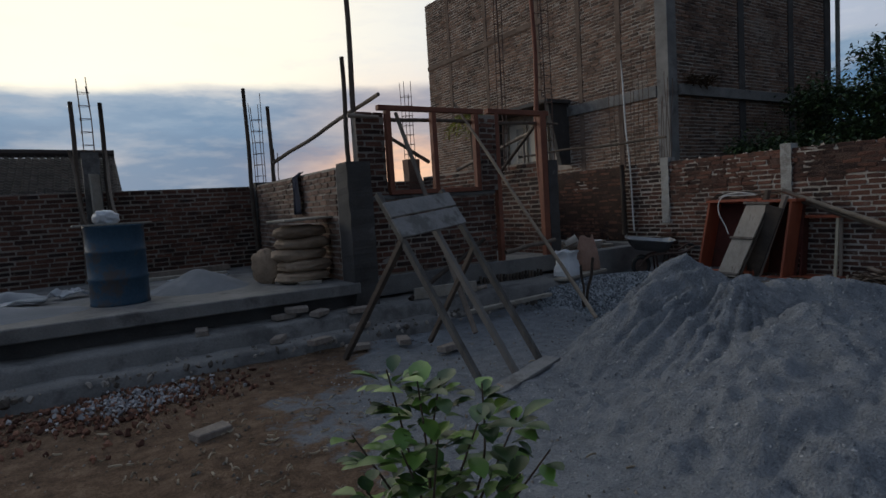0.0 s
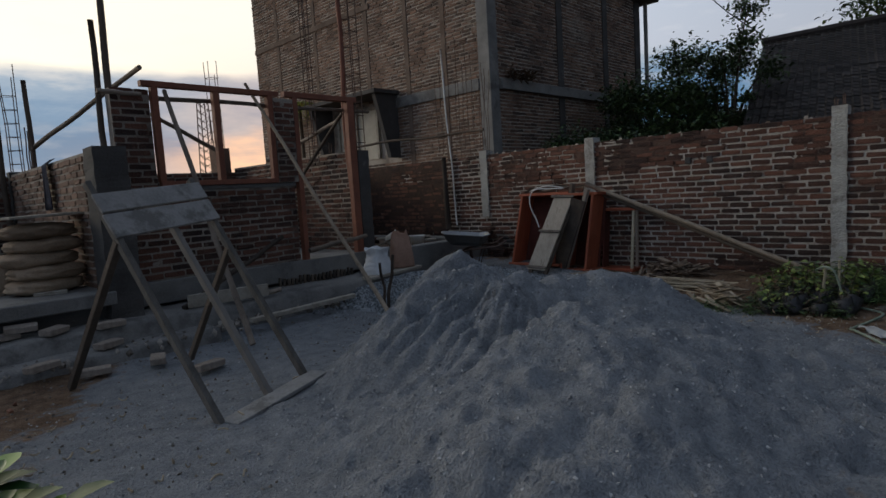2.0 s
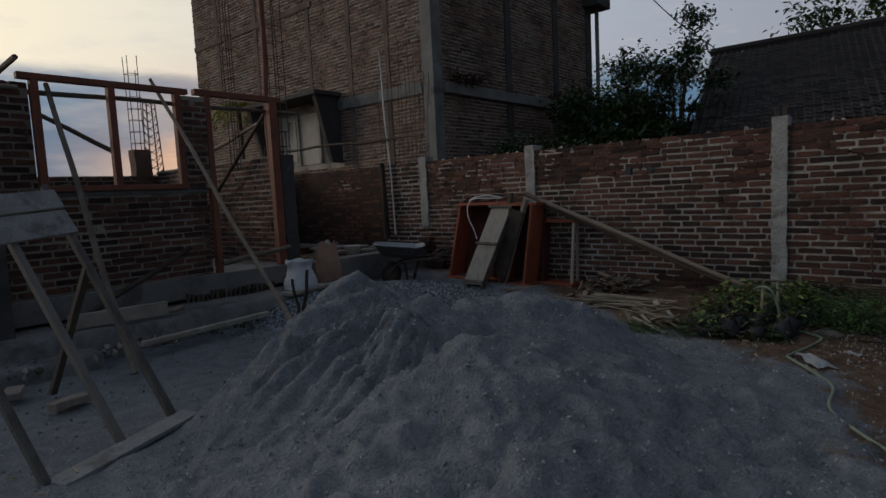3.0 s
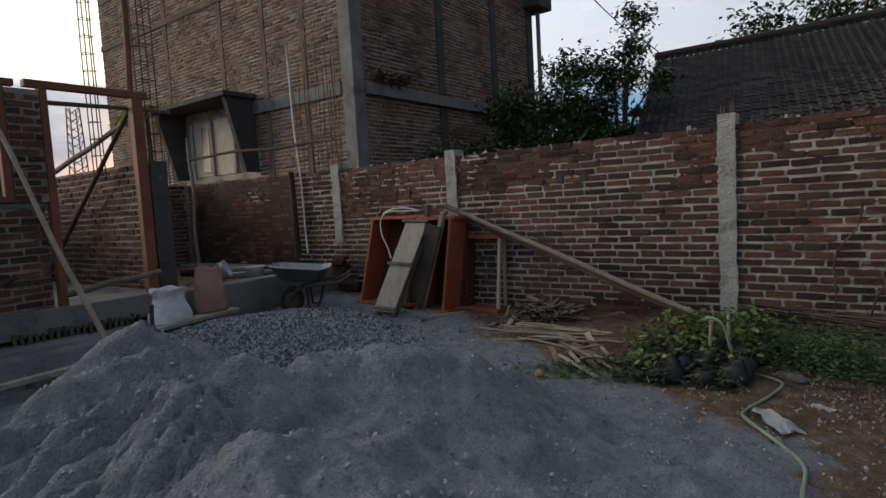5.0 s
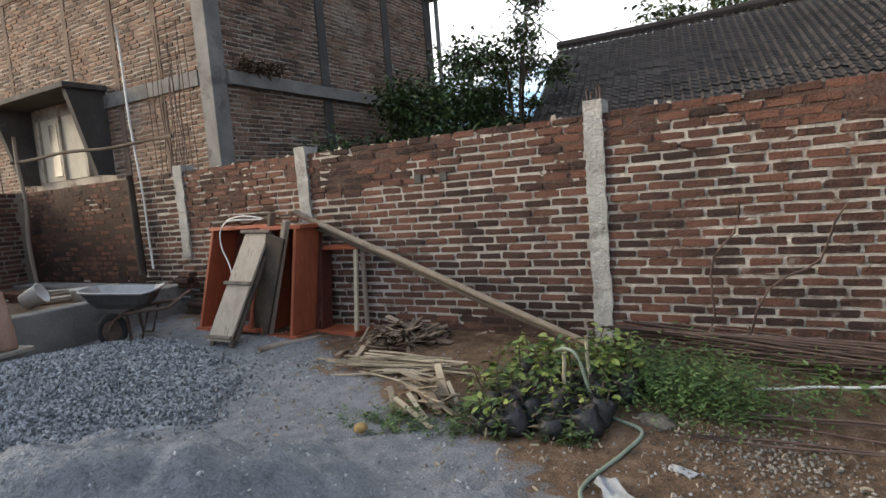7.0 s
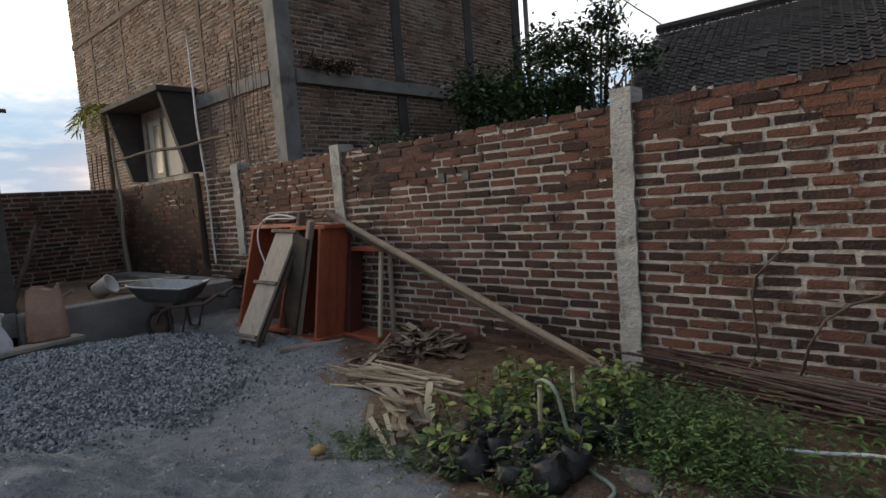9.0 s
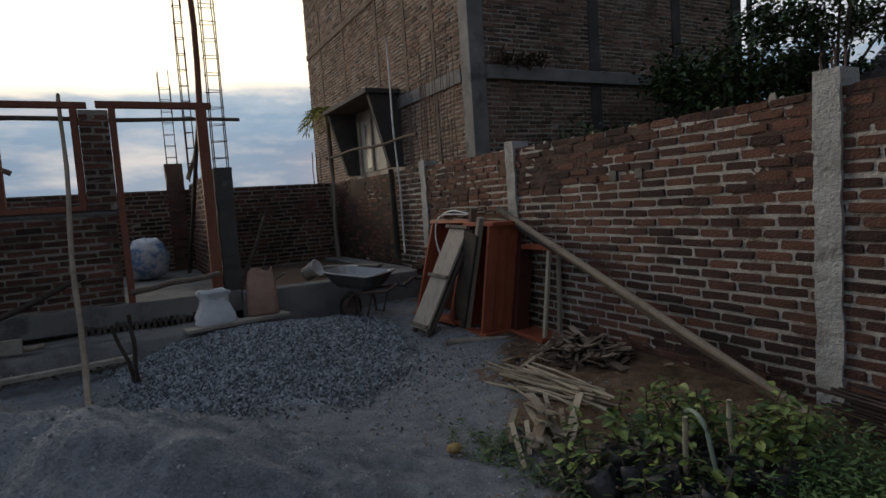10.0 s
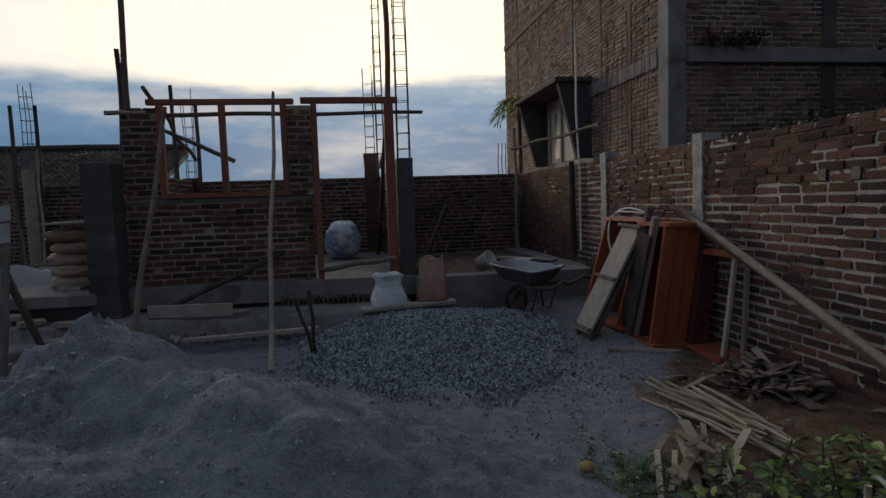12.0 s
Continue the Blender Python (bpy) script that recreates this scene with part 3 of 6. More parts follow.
COURSE, UNIT, JOINT = 0.0640, 0.208, 0.0150
WALL_X, WALL_TOP = 7.78, 1.70
wall_east = wall("wall_east", WALL_X, WALL_X + 0.13, -6.0, 9.3, -0.3, WALL_TOP, MORTAR, "long rough red brick boundary wall with pale mortar joints")
wall_back = wall("wall_back", -6.0, WALL_X, 9.15, 9.28, -0.3, 1.73, MORTAR_DARK, "dark brick boundary wall at the back of the plot")
wall_side = wall("wall_side", 2.46, 2.58, 5.9, 9.15, 0.3, 1.74, MORTAR_DIM, "half-built brick side wall of the new house")
wall_front = wall("wall_front", 2.72, 4.56, 5.88, 5.99, 0.45, 1.37, MORTAR_DARK, "brick parapet under the window of the new house")
pillar_left = wall("wall_pillar_1", 2.72, 3.06, 5.88, 6.0, 1.37, 2.33, MORTAR_DARK, "brick pillar beside the window frame")
pillar_mid = wall("wall_pillar_2", 4.345, 4.585, 5.82, 5.99, 1.416, 2.34, MORTAR_DARK, "brick pillar between window and door frames")

wall_side_2 = wall("wall_side_2", 5.50, 5.61, 6.03, 9.15, 0.3, 1.79, MORTAR_DARK, "brick side wall of the new house behind the door column")
# house slab, sloof beams and the stepped stone footing
bm = bmesh.new()
box(bm, -7.0, 2.5, 5.55, 9.15, 0.40, 0.52, 0.01)
slab = thing("floor_slab", bm, CONCRETE, "grey concrete floor slab of the unfinished porch", "slab", kind="structure")
bm = bmesh.new()
box(bm, 2.5, 5.62, 5.80, 9.15, 0.30, 0.515, 0.008)
thing("floor_house", bm, CONCRETE, "rough concrete floor of the unfinished house", "floor", kind="structure")
# the shade under the slab edge is put into this wall's dark colour
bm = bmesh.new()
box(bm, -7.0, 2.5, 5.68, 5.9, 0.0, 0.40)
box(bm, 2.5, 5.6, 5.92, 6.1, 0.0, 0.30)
thing("foundation_recess", bm, CONCRETE_DARK, "footing wall under the slab edge, darkened for the shade there", "foundation", kind="structure")


def ledge(name, x0, x1, y0, y1, z, seed, label):
    """A rough stone-and-mortar step with an uneven edge."""
    xs = list(np.arange(x0, x1, 0.06))
    bm = bmesh.new()
    rows = []
    for x in xs:
        w = Vector((x * 2.2, seed, 0))
        wob = 0.05 * noise.noise(w) + 0.02 * noise.noise(w * 4)
        dz = 0.02 * noise.noise(w * 1.7 + Vector((3, 0, 0)))
        rows.append([bm.verts.new((x, y1, z + dz)), bm.verts.new((x, y0 + 0.04 + wob, z + dz)), bm.verts.new((x, y0 + wob, z + dz - 0.03)), bm.verts.new((x, y0 - 0.03 + wob * 1.4, -0.1))])
    for r0, r1 in zip(rows, rows[1:]):
        for k in range(3):
            bm.faces.new((r0[k], r0[k + 1], r1[k + 1], r1[k]))
    return thing(name, bm, CONCRETE, label, "foundation", kind="structure", smooth=True)


ledge("footing_upper", -7.0, 5.6, 5.30, 5.95, 0.26, 2.0, "uneven mortared stone footing ledge")
ledge("footing_lower", -7.0, 3.2, 5.02, 5.6, 0.12, 5.0, "low crumbling mortar ledge along the footing")
bm = bmesh.new()
box(bm, 5.62, 7.78, 5.70, 5.90, 0.05, 0.50, 0.012)
box(bm, 7.50, 7.78, 5.9, 9.15, 0.05, 0.48, 0.012)
thing("sloof_beam", bm, CONCRETE, "grey concrete ground beam beside the gravel", "beam", kind="structure")
bm = bmesh.new()
box(bm, 5.62, 7.5, 5.9, 9.15, 0.0, 0.42)
thing("floor_fill", bm, SOIL, "earth fill inside the ground beams", "floor", kind="structure")


# posts and columns
def column(name, x0, x1, y0, y1, z0, z1, material, label, seed=0, rough=0.012):
    bm = bmesh.new()
    n = max(3, int((z1 - z0) / 0.035))
    rings = []
    for i in range(n + 1):
        z = z0 + (z1 - z0) * i / n
        ring = []
        for cx, cy in ((x0, y0), (x1, y0), (x1, y1), (x0, y1)):
            w = Vector((cx * 3 + seed, cy * 3, z * 11))
            ring.append(bm.verts.new((cx + rough * noise.noise(w), cy + rough * noise.noise(w + Vector((9, 0, 0))), z)))
        rings.append(ring)
    for a, b in zip(rings, rings[1:]):
        for k in range(4):
            bm.faces.new((a[k], a[(k + 1) % 4], b[(k + 1) % 4], b[k]))
    bm.faces.new(rings[-1])
    return thing(name, bm, material, label, "column", kind="structure")


for i, (y, top, foot) in enumerate(((5.72, 1.78, 0.78), (3.92, 1.78, 0.1), (1.19, 1.80, -0.1), (-1.6, 1.80, -0.1), (-4.4, 1.80, -0.1))):
    column("wall_post_%d" % (i + 1), WALL_X - 0.028, WALL_X + 0.14, y - 0.066, y + 0.066, foot, top, PLASTER_POST, "rough pale cement post in the brick wall", seed=i, rough=0.013)
column("column_front", 2.44, 2.71, 5.56, 5.86, 0.0, 1.77, CONCRETE_DARK, "dark concrete column at the porch corner", seed=11)
column("column_door", 5.47, 5.64, 5.84, 6.02, 0.3, 1.78, CONCRETE_DARK, "dark concrete column beside the door frame", seed=12)
column("column_back", 2.44, 2.66, 9.0, 9.2, 0.4, 1.78, CONCRETE_DARK, "dark concrete column in the back wall", seed=13)
column("column_back_left", 0.22, 0.42, 8.98, 9.15, 0.5, 2.24, CONCRETE, "grey concrete column standing at the back wall", seed=14)


# neighbour's tall brick building
B_X, B_Y, B_Y2, B_X2, B_TOP = 9.0, 6.5, 14.3, 14.75, 6.85
bm = bmesh.new()
box(bm, B_X, B_X2, B_Y, B_Y2, -0.3, B_TOP)
building = empty("brick_building", (B_X, B_Y, 0), "tall unplastered brick building with concrete frame and weathered walls", "building")
part("wall", bm, MORTAR_DIM, building, "weathered brick walls with dirty mortar")


BROWN_CEMENT = mat("weathered_brown_cement", (0.075, 0.056, 0.046), (0.20, 0.145, 0.112), coarse=3, fine=60, bump=0.7, depth=0.012, spots=(0.09, 0.06, 0.045), spot_scale=2, spot_at=0.56)


def bpart(name, x0, x1, y0, y1, z0, z1, material, label=""):
    bm = bmesh.new()
    box(bm, x0, x1, y0, y1, z0, z1, 0.006)
    return part(name, bm, material, building, label)


bpart("corner_column", B_X - 0.03, B_X + 0.22, B_Y - 0.03, B_Y + 0.22, 0, B_TOP - 0.02, CONCRETE, "grey concrete corner column")
bpart("floor_beam", B_X - 0.045, B_X + 0.1, B_Y + 0.23, 9.6, 2.94, 3.14, CONCRETE, "grey concrete floor beam")
bpart("floor_beam", B_X + 0.23, B_X2, B_Y - 0.10, B_Y + 0.1, 2.94, 3.12, CONCRETE, "projecting grey concrete ledge")
bpart("floor_beam", B_X - 0.03, B_X + 0.1, 9.6, B_Y2, 5.05, 5.17, BROWN_CEMENT)
for y in (7.55, 8.55, 9.75, 11.6, 13.2):
    bpart("wall_column", B_X - 0.016, B_X + 0.1, y - 0.06, y + 0.06, 1.4 if y < 9 else 3.15, B_TOP - 0.02, BROWN_CEMENT, "thin cement column")
for x in (11.25, 13.1):
    bpart("wall_column", x - 0.1, x + 0.1, B_Y - 0.028, B_Y + 0.1, 0, B_TOP - 0.02, CONCRETE_DARK, "dark concrete column")
bpart("corner_column", B_X2 - 0.2, B_X2 + 0.05, B_Y - 0.04, B_Y + 0.2, 0, B_TOP - 0.02, CONCRETE_DARK, "dark concrete corner column")

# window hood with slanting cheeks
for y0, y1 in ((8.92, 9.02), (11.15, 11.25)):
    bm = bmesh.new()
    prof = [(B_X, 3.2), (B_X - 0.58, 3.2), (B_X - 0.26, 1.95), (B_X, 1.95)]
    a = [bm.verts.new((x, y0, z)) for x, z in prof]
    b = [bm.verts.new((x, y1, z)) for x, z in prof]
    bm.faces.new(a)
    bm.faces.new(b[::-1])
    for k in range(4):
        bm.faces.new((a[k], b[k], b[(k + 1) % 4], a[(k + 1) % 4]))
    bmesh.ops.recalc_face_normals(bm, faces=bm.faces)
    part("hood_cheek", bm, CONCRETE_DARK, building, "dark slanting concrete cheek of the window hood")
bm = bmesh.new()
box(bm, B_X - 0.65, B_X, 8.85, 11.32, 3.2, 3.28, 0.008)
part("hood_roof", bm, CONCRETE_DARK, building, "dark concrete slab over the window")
bm = bmesh.new()
box(bm, B_X - 0.02, B_X + 0.02, 9.5, 10.9, 1.98, 3.0)
win = part("window", bm, CURTAIN, building, "pale curtains drawn behind the panes")
for y in (9.5, 10.2, 10.85):
    bm = bmesh.new()
    box(bm, B_X - 0.07, B_X - 0.02, y, y + 0.07, 1.98, 3.0, 0.004)
    part("window_frame", bm, PALE_BOARD, win, "pale painted window frame")
bm = bmesh.new()
box(bm, B_X - 0.06, B_X - 0.021, 10.3, 10.55, 2.05, 2.9)
part("pane", bm, GLASS, win)


# tiled roofs beyond the walls
def tiled_roof(name, ridge0, ridge1, eave0, eave1, label, wall_label, drop):
    """A tiled slope with rows of barrel tiles, its ridge and the wall that carries it."""
    r0, r1, e0, e1 = (Vector(v) for v in (ridge0, ridge1, eave0, eave1))
    house = empty(name, (e0.x, e0.y, 0), label, "house")
    n = (e0 - r0).cross(r1 - r0).normalized()
    if n.z < 0:
        n = -n
    width, depth = (r1 - r0).length, (e0 - r0).length
    cols, rows = int(width / 0.125), int(depth / 0.165)
    vs, fs = [], []
    for j in range(rows):
        for i in range(cols):
            wob = 0.01 * noise.noise(Vector((i * 0.7, j * 0.9, 1)))
            k = len(vs)
            for dj, lift in ((0, 0.0), (1.08, 0.016)):
                for s, up_by in ((0.0, 0.0), (0.3, 0.032), (0.6, 0.010), (1.0, 0.0)):
                    u, v = min((i + s) / cols, 1), min((j + dj) / rows, 1.0)
                    p = r0.lerp(r1, u).lerp(e0.lerp(e1, u), v) + n * (up_by + lift + wob)
                    vs.append(tuple(p))
            for s in range(3):
                fs.append((k + s, k + s + 1, k + 5 + s, k + 4 + s))
    me = bpy.data.meshes.new("tiles")
    me.from_pydata(vs, [], fs)
    me.materials.append(TILE)
    ob = new("roof_tiles", me)
    ob.parent, ob.matrix_parent_inverse = house, house.matrix_basis.inverted()
    tagged(ob, "rows of dark clay roof tiles", kind="stuff")
    bm = bmesh.new()
    rod(bm, wavy(r0 + n * 0.05, r1 + n * 0.05, 14, 0.02, 3), 0.09, 8)
    part("ridge", bm, TILE, house)
    bm = bmesh.new()
    c = [r0 - n * 0.05, r1 - n * 0.05, e1 - n * 0.05, e0 - n * 0.05]
    f = [bm.verts.new(v) for v in c] + [bm.verts.new(v - n * 0.12) for v in c]
    for q in ((0, 1, 2, 3), (7, 6, 5, 4), (0, 4, 5, 1), (1, 5, 6, 2), (2, 6, 7, 3), (3, 7, 4, 0)):
        bm.faces.new([f[k] for k in q])
    bmesh.ops.recalc_face_normals(bm, faces=bm.faces)
    # shade under the eaves is put in as plain black
    part("roof_board", bm, POLYBAG, house, "roof underside coloured black for its shade")
    bm = bmesh.new()
    d = Vector(drop)
    c = [e0.lerp(r0, 0.15), e1.lerp(r1, 0.15)]
    q = [c[0], c[1], c[1] + d, c[0] + d]
    low = [bm.verts.new((v.x, v.y, -0.3)) for v in q]
    top = [bm.verts.new((v.x, v.y, c[0].z - 0.1)) for v in q]
    for k in range(4):
        bm.faces.new((low[k], low[(k + 1) % 4], top[(k + 1) % 4], top[k]))
    part("wall", bm, BRICK_OLD, house, wall_label)
    return house


tiled_roof("tiled_house", (-9, 15, 2.88), (1.0, 15, 2.80), (-9, 12.0, 1.75), (0.9, 12.0, 1.62), "low neighbour house with a dark clay tile roof", "dull brick wall", (0, 5, 0))
tiled_roof("tiled_house", (16.0, 4.1, 4.1), (16.0, -9, 4.1), (11.55, 3.22, 1.945), (11.55, -9, 1.945), "neighbour house with a long dark clay tile roof", "dull brick wall", (5, 0, 0))


# door and window frames of the new house -------------------------------------------------
FY = 5.86


def timber(name, parent, p, q, w, h, material, label="", side=(0, 0, 1)):
    bm = bmesh.new()
    beam(bm, p, q, w, h, side)
    return part(name, bm, material, parent, label)


window_1 = empty("window_1", (3.7, FY, 1.4), "red-brown wooden window frame without panes, standing open", "window")
window_1["kind"] = "structure"
timber("head", window_1, (2.98, FY, 2.385), (4.42, FY, 2.385), 0.075, 0.055, REDWOOD)
timber("sill", window_1, (3.08, FY, 1.44), (4.34, FY, 1.44), 0.075, 0.05, REDWOOD)
for x in (3.10, 3.70, 4.31):
    timber("post", window_1, (x, FY, 1.46), (x, FY, 2.36), 0.06, 0.075, REDWOOD, side=(0, 1, 0))
door_1 = empty("door_1", (5.0, FY, 0.52), "red-brown wooden door frame without a door", "door")
door_1["kind"] = "structure"
timber("head", door_1, (4.49, FY, 2.395), (5.50, FY, 2.395), 0.08, 0.06, REDWOOD)
timber("post", door_1, (4.62, FY, 0.5), (4.62, FY, 2.37), 0.06, 0.08, REDWOOD, side=(0, 1, 0))
timber("post", door_1, (5.40, FY, 0.5), (5.40, FY, 2.37), 0.10, 0.08, REDWOOD, side=(0, 1, 0))
# smeared clay band along the top of the boundary wall, brown plaster towards its far end
def skin(name, y0, y1, low, high, proud, material, label, seed, ragged=0.1, relief=0.009, fade=0.0):
    """A thin uneven coat on the wall face, with a ragged lower edge."""
    bm = bmesh.new()
    rows = []
    n = int((y1 - y0) / 0.03)
    for i in range(n + 1):
        y = y0 + (y1 - y0) * i / n
        edge = low + ragged * (noise.noise(Vector((y * 0.8, seed, 0))) + 0.5 * noise.noise(Vector((y * 4, seed, 0))))
        col = []
        for k in range(17):
            z = edge + (high - edge) * k / 16
            out = -0.004 if k == 0 else proud + relief * (noise.noise(Vector((y * 1.6, z * 2.4, seed + 3))) + 0.9 * noise.noise(Vector((y * 6, z * 9, seed))) + 0.5 * noise.noise(Vector((y * 19, z * 19, seed)))) - fade * (k / 16) ** 2
            col.append(bm.verts.new((WALL_X - out, y, z)))
        rows.append(col)
    for a, b in zip(rows, rows[1:]):
        for k in range(16):
            bm.faces.new((a[k], b[k], b[k + 1], a[k + 1]))
    ob = thing(name, bm, material, label, "plaster", kind="structure", smooth=True)
    return ob


# broken bedding mortar standing on the wall's top
rnd = random.Random(5)
vs, fs = [], []
for k in range(120):
    y, k0 = rnd.uniform(-5.5, 9.0), len(vs)
    w, d, h = rnd.uniform(0.008, 0.03), rnd.uniform(0.008, 0.02), rnd.uniform(0.01, 0.05)
    x = WALL_X + rnd.uniform(0.0, 0.11)
    for sx, sy, sz in ((-1, -1, 0), (1, -1, 0), (1, 1, 0), (-1, 1, 0), (-0.6, -0.7, 1), (0.5, -0.6, 0.8), (0.6, 0.5, 1), (-0.5, 0.7, 0.7)):
        vs.append((x + sx * d, y + sy * w, WALL_TOP - 0.005 + sz * h))
    fs += [tuple(k0 + i for i in f) for f in ((4, 5, 6, 7), (0, 1, 5, 4), (1, 2, 6, 5), (2, 3, 7, 6), (3, 0, 4, 7))]
me = bpy.data.meshes.new("bedding")
me.from_pydata(vs, [], fs)
me.materials.append(MORTAR_DIM)
nubs = new("bedding_mortar", me)
nubs.parent = wall_east
tagged(nubs, "broken lumps of bedding mortar", kind="stuff")
skin("plaster_patch", 6.55, 9.12, 0.42, 1.71, 0.0065, PLASTER_BROWN, "patchy brown clay plaster on the brick wall", 3.0, 0.0, 0.009)
for y0, y1, low in ((4.0, 5.64, 1.22), (1.27, 3.84, 1.30), (-1.5, 1.11, 1.42), (-4.3, -1.7, 1.45)):
    skin("clay_smear", y0, y1, low, 1.705, 0.0008, CLAY_SMEAR, "thin smear of red clay over the upper brick courses", y0, 0.24, 0.007)
for y0, y1 in ((4.0, 5.64), (1.27, 3.84), (-1.5, 1.11)):
    skin("dirt_splash", y0, y1, 0.0, 0.40, 0.003, CLAY_SMEAR, "brown earth splashed over the lowest brick courses", y0 + 9, 0.0, 0.007, 0.016)
bm = bmesh.new()
box(bm, 2.72, 4.58, 5.865, 6.0, 1.37, 1.415, 0.008)
thing("window_ledge", bm, CONCRETE, "smeared cement bed under the window sill", "ledge", kind="structure")


# things: yard ----------------------------------------------------------------------------
def sieve():
    """The leaning sand screen: three rails, two boards at the top, a tray board at the foot and two props."""
    s = empty("sand_screen", (2.5, 3.6, 0.05), "leaning wooden sand screen with cement-stained boards", "sand screen")
    up = Vector((-0.27, 0.76, 1.27))
    feet = [Vector((2.20, 3.03, 0.02)), Vector((2.57, 3.17, 0.05)), Vector((2.87, 3.26, 0.08))]
    tops = [feet[0] + up * 1.07, feet[1] + up * 0.86, feet[2] + up * 1.03]
    for f, t in zip(feet, tops):
        timber("rail", s, f, t, 0.035, 0.055, TIMBER_GREY, "grey weathered rail", side=(0, -1, 1))
    nrm = Vector((0.1, -0.85, 0.5))
    for k0, k1 in ((0.80, 0.905), (0.915, 1.0)):
        a, b = feet[0] + up * (k0 + k1) / 2, feet[2] + up * (k0 + k1) / 2
        timber("board", s, a - Vector((0.03, 0.012, 0)) + nrm * 0.035, b + Vector((0.03, 0.012, 0)) + nrm * 0.035, 0.02, up.length * (k1 - k0), BOARD_GREY, "cement-stained board", side=up)
    timber("tray_board", s, Vector((2.22, 2.98, 0.03)), Vector((2.95, 3.20, 0.08)), 0.14, 0.025, BOARD_GREY, "flat foot board", side=(0, 0, 1))
    timber("prop", s, (1.86, 4.55, 0.03), feet[0] + up * 0.80, 0.045, 0.045, TIMBER_DARK, "dark prop")
    timber("prop", s, (2.62, 4.42, 0.06), feet[2] + up * 0.66, 0.04, 0.04, TIMBER_DARK, "dark prop")
    return s


sieve()


def drum(c):
    d = empty("oil_drum", c, "worn blue steel oil drum with rust, standing on the slab", "drum")
    bm = bmesh.new()
    r = 0.255
    prof = [(r, 0.0), (r + 0.006, 0.012), (r, 0.03), (r, 0.235), (r + 0.012, 0.25), (r, 0.265), (r, 0.49), (r + 0.012, 0.505), (r, 0.52), (r, 0.725), (r + 0.008, 0.735), (r + 0.008, 0.75), (r - 0.012, 0.75), (r - 0.014, 0.4), (0.001, 0.4)]
    spin(bm, prof, c, 36)
    part("shell", bm, DRUM_BLUE, d, smooth=True)
    bm = bmesh.new()
    spin(bm, [(0.001, 0.66), (r - 0.016, 0.66)], c, 36)
    part("water", bm, GLASS, d, "dark still water inside")
    return d


drum((0.36, 6.38, 0.52))
bm = bmesh.new()
beam(bm, (0.02, 6.25, 1.28), (0.68, 6.36, 1.28), 0.09, 0.018)
thing("plank", bm, PALE_BOARD, "thin pale plank laid across the drum's rim", "plank")
bm = bmesh.new()
pillow(bm, (0.30, 6.34, 1.34), (0.22, 0.18, 0.14), 20, rough=0.25, seed=4)
thing("crumpled_sack", bm, SACK_WHITE, "crumpled white sack on the drum", "sack", smooth=True)

# stack of cement sacks with boards over it
for i, (dx, dy, yaw) in enumerate(((0, 0, 4), (0.03, 0.0, -3), (-0.02, 0.02, 2), (0.03, 0.01, -2), (0.0, 0.0, 3))):
    bm = bmesh.new()
    pillow(bm, (2.12 + dx, 6.22 + dy, 0.585 + i * 0.122), (0.60, 0.42, 0.15), yaw + 14 + 5 * math.sin(i * 2.1), 2.7, 0.13, i * 3.7)
    thing("cement_sack", bm, SACK_TAN, "full tan cement sack lying in a stack", "sack", group="stacked cement sacks", smooth=True)
bm = bmesh.new()
pillow(bm, (1.80, 6.50, 0.70), (0.13, 0.40, 0.38), 30, 2.4, 0.2, 8)
thing("cement_sack", bm, SACK_TAN, "slumped pale sack leaning beside the stack", "sack", smooth=True)
for p, q, w in (((1.85, 6.05, 1.20), (2.50, 6.20, 1.215), 0.2), ((1.82, 6.26, 1.20), (2.46, 6.42, 1.22), 0.2)):
    bm = bmesh.new()
    beam(bm, p, q, w, 0.022)
    thing("plank", bm, PALE_BOARD, "pale board laid over the cement sacks", "plank", group="boards on sacks")
bm = bmesh.new()
beam(bm, (1.98, 6.0, 0.535), (2.22, 5.95, 0.535), 0.1, 0.03)
thing("plank", bm, PALE_BOARD, "short board on the slab beside the sacks", "plank")

# dark cloth on the side wall
bm = bmesh.new()
rows = []
for i in range(9):
    z = 1.78 - i * 0.065
    rows.append([bm.verts.new((2.425 - 0.012 * math.sin(k * 1.9 + i * 0.3) - (0.02 if i else -0.06), 6.95 + 0.045 * k - 0.006 * i + 0.01 * math.sin(i), z)) for k in range(7)])
for a, b in zip(rows, rows[1:]):
    for k in range(6):
        bm.faces.new((a[k], a[k + 1], b[k + 1], b[k]))
bmesh.ops.solidify(bm, geom=bm.faces[:], thickness=0.012)
thing("cloth", bm, CLOTH_BLUE, "dark blue cloth hung over the brick side wall", "cloth", smooth=True)


# poles and reinforcement
def pole(p, q, r, material, label, seed=0, name="pole", sway=0.02, taper=0.8, knots=0.0, group=""):
    bm = bmesh.new()
    rod(bm, wavy(p, q, 11, sway, seed), r, 8, taper, knots)
    return thing(name, bm, material, label, "pole", group, smooth=True)


pole((2.80, 6.03, 0.5), (2.74, 5.98, 4.6), 0.035, TIMBER_DARK, "tall dark timber pole tied to the brick pillar", 1)
pole((2.70, 6.06, 0.5), (2.68, 6.03, 2.95), 0.032, TIMBER_DARK, "dark timber pole behind the brick pillar", 2)
pole((5.43, 5.93, 0.5), (5.40, 5.96, 4.4), 0.034, REDWOOD, "tall reddish timber pole behind the door frame", 3)
pole((2.68, 8.85, 2.05), (2.98, 5.80, 2.52), 0.028, TIMBER, "crooked pole tied between column and pillar", 4, sway=0.025)
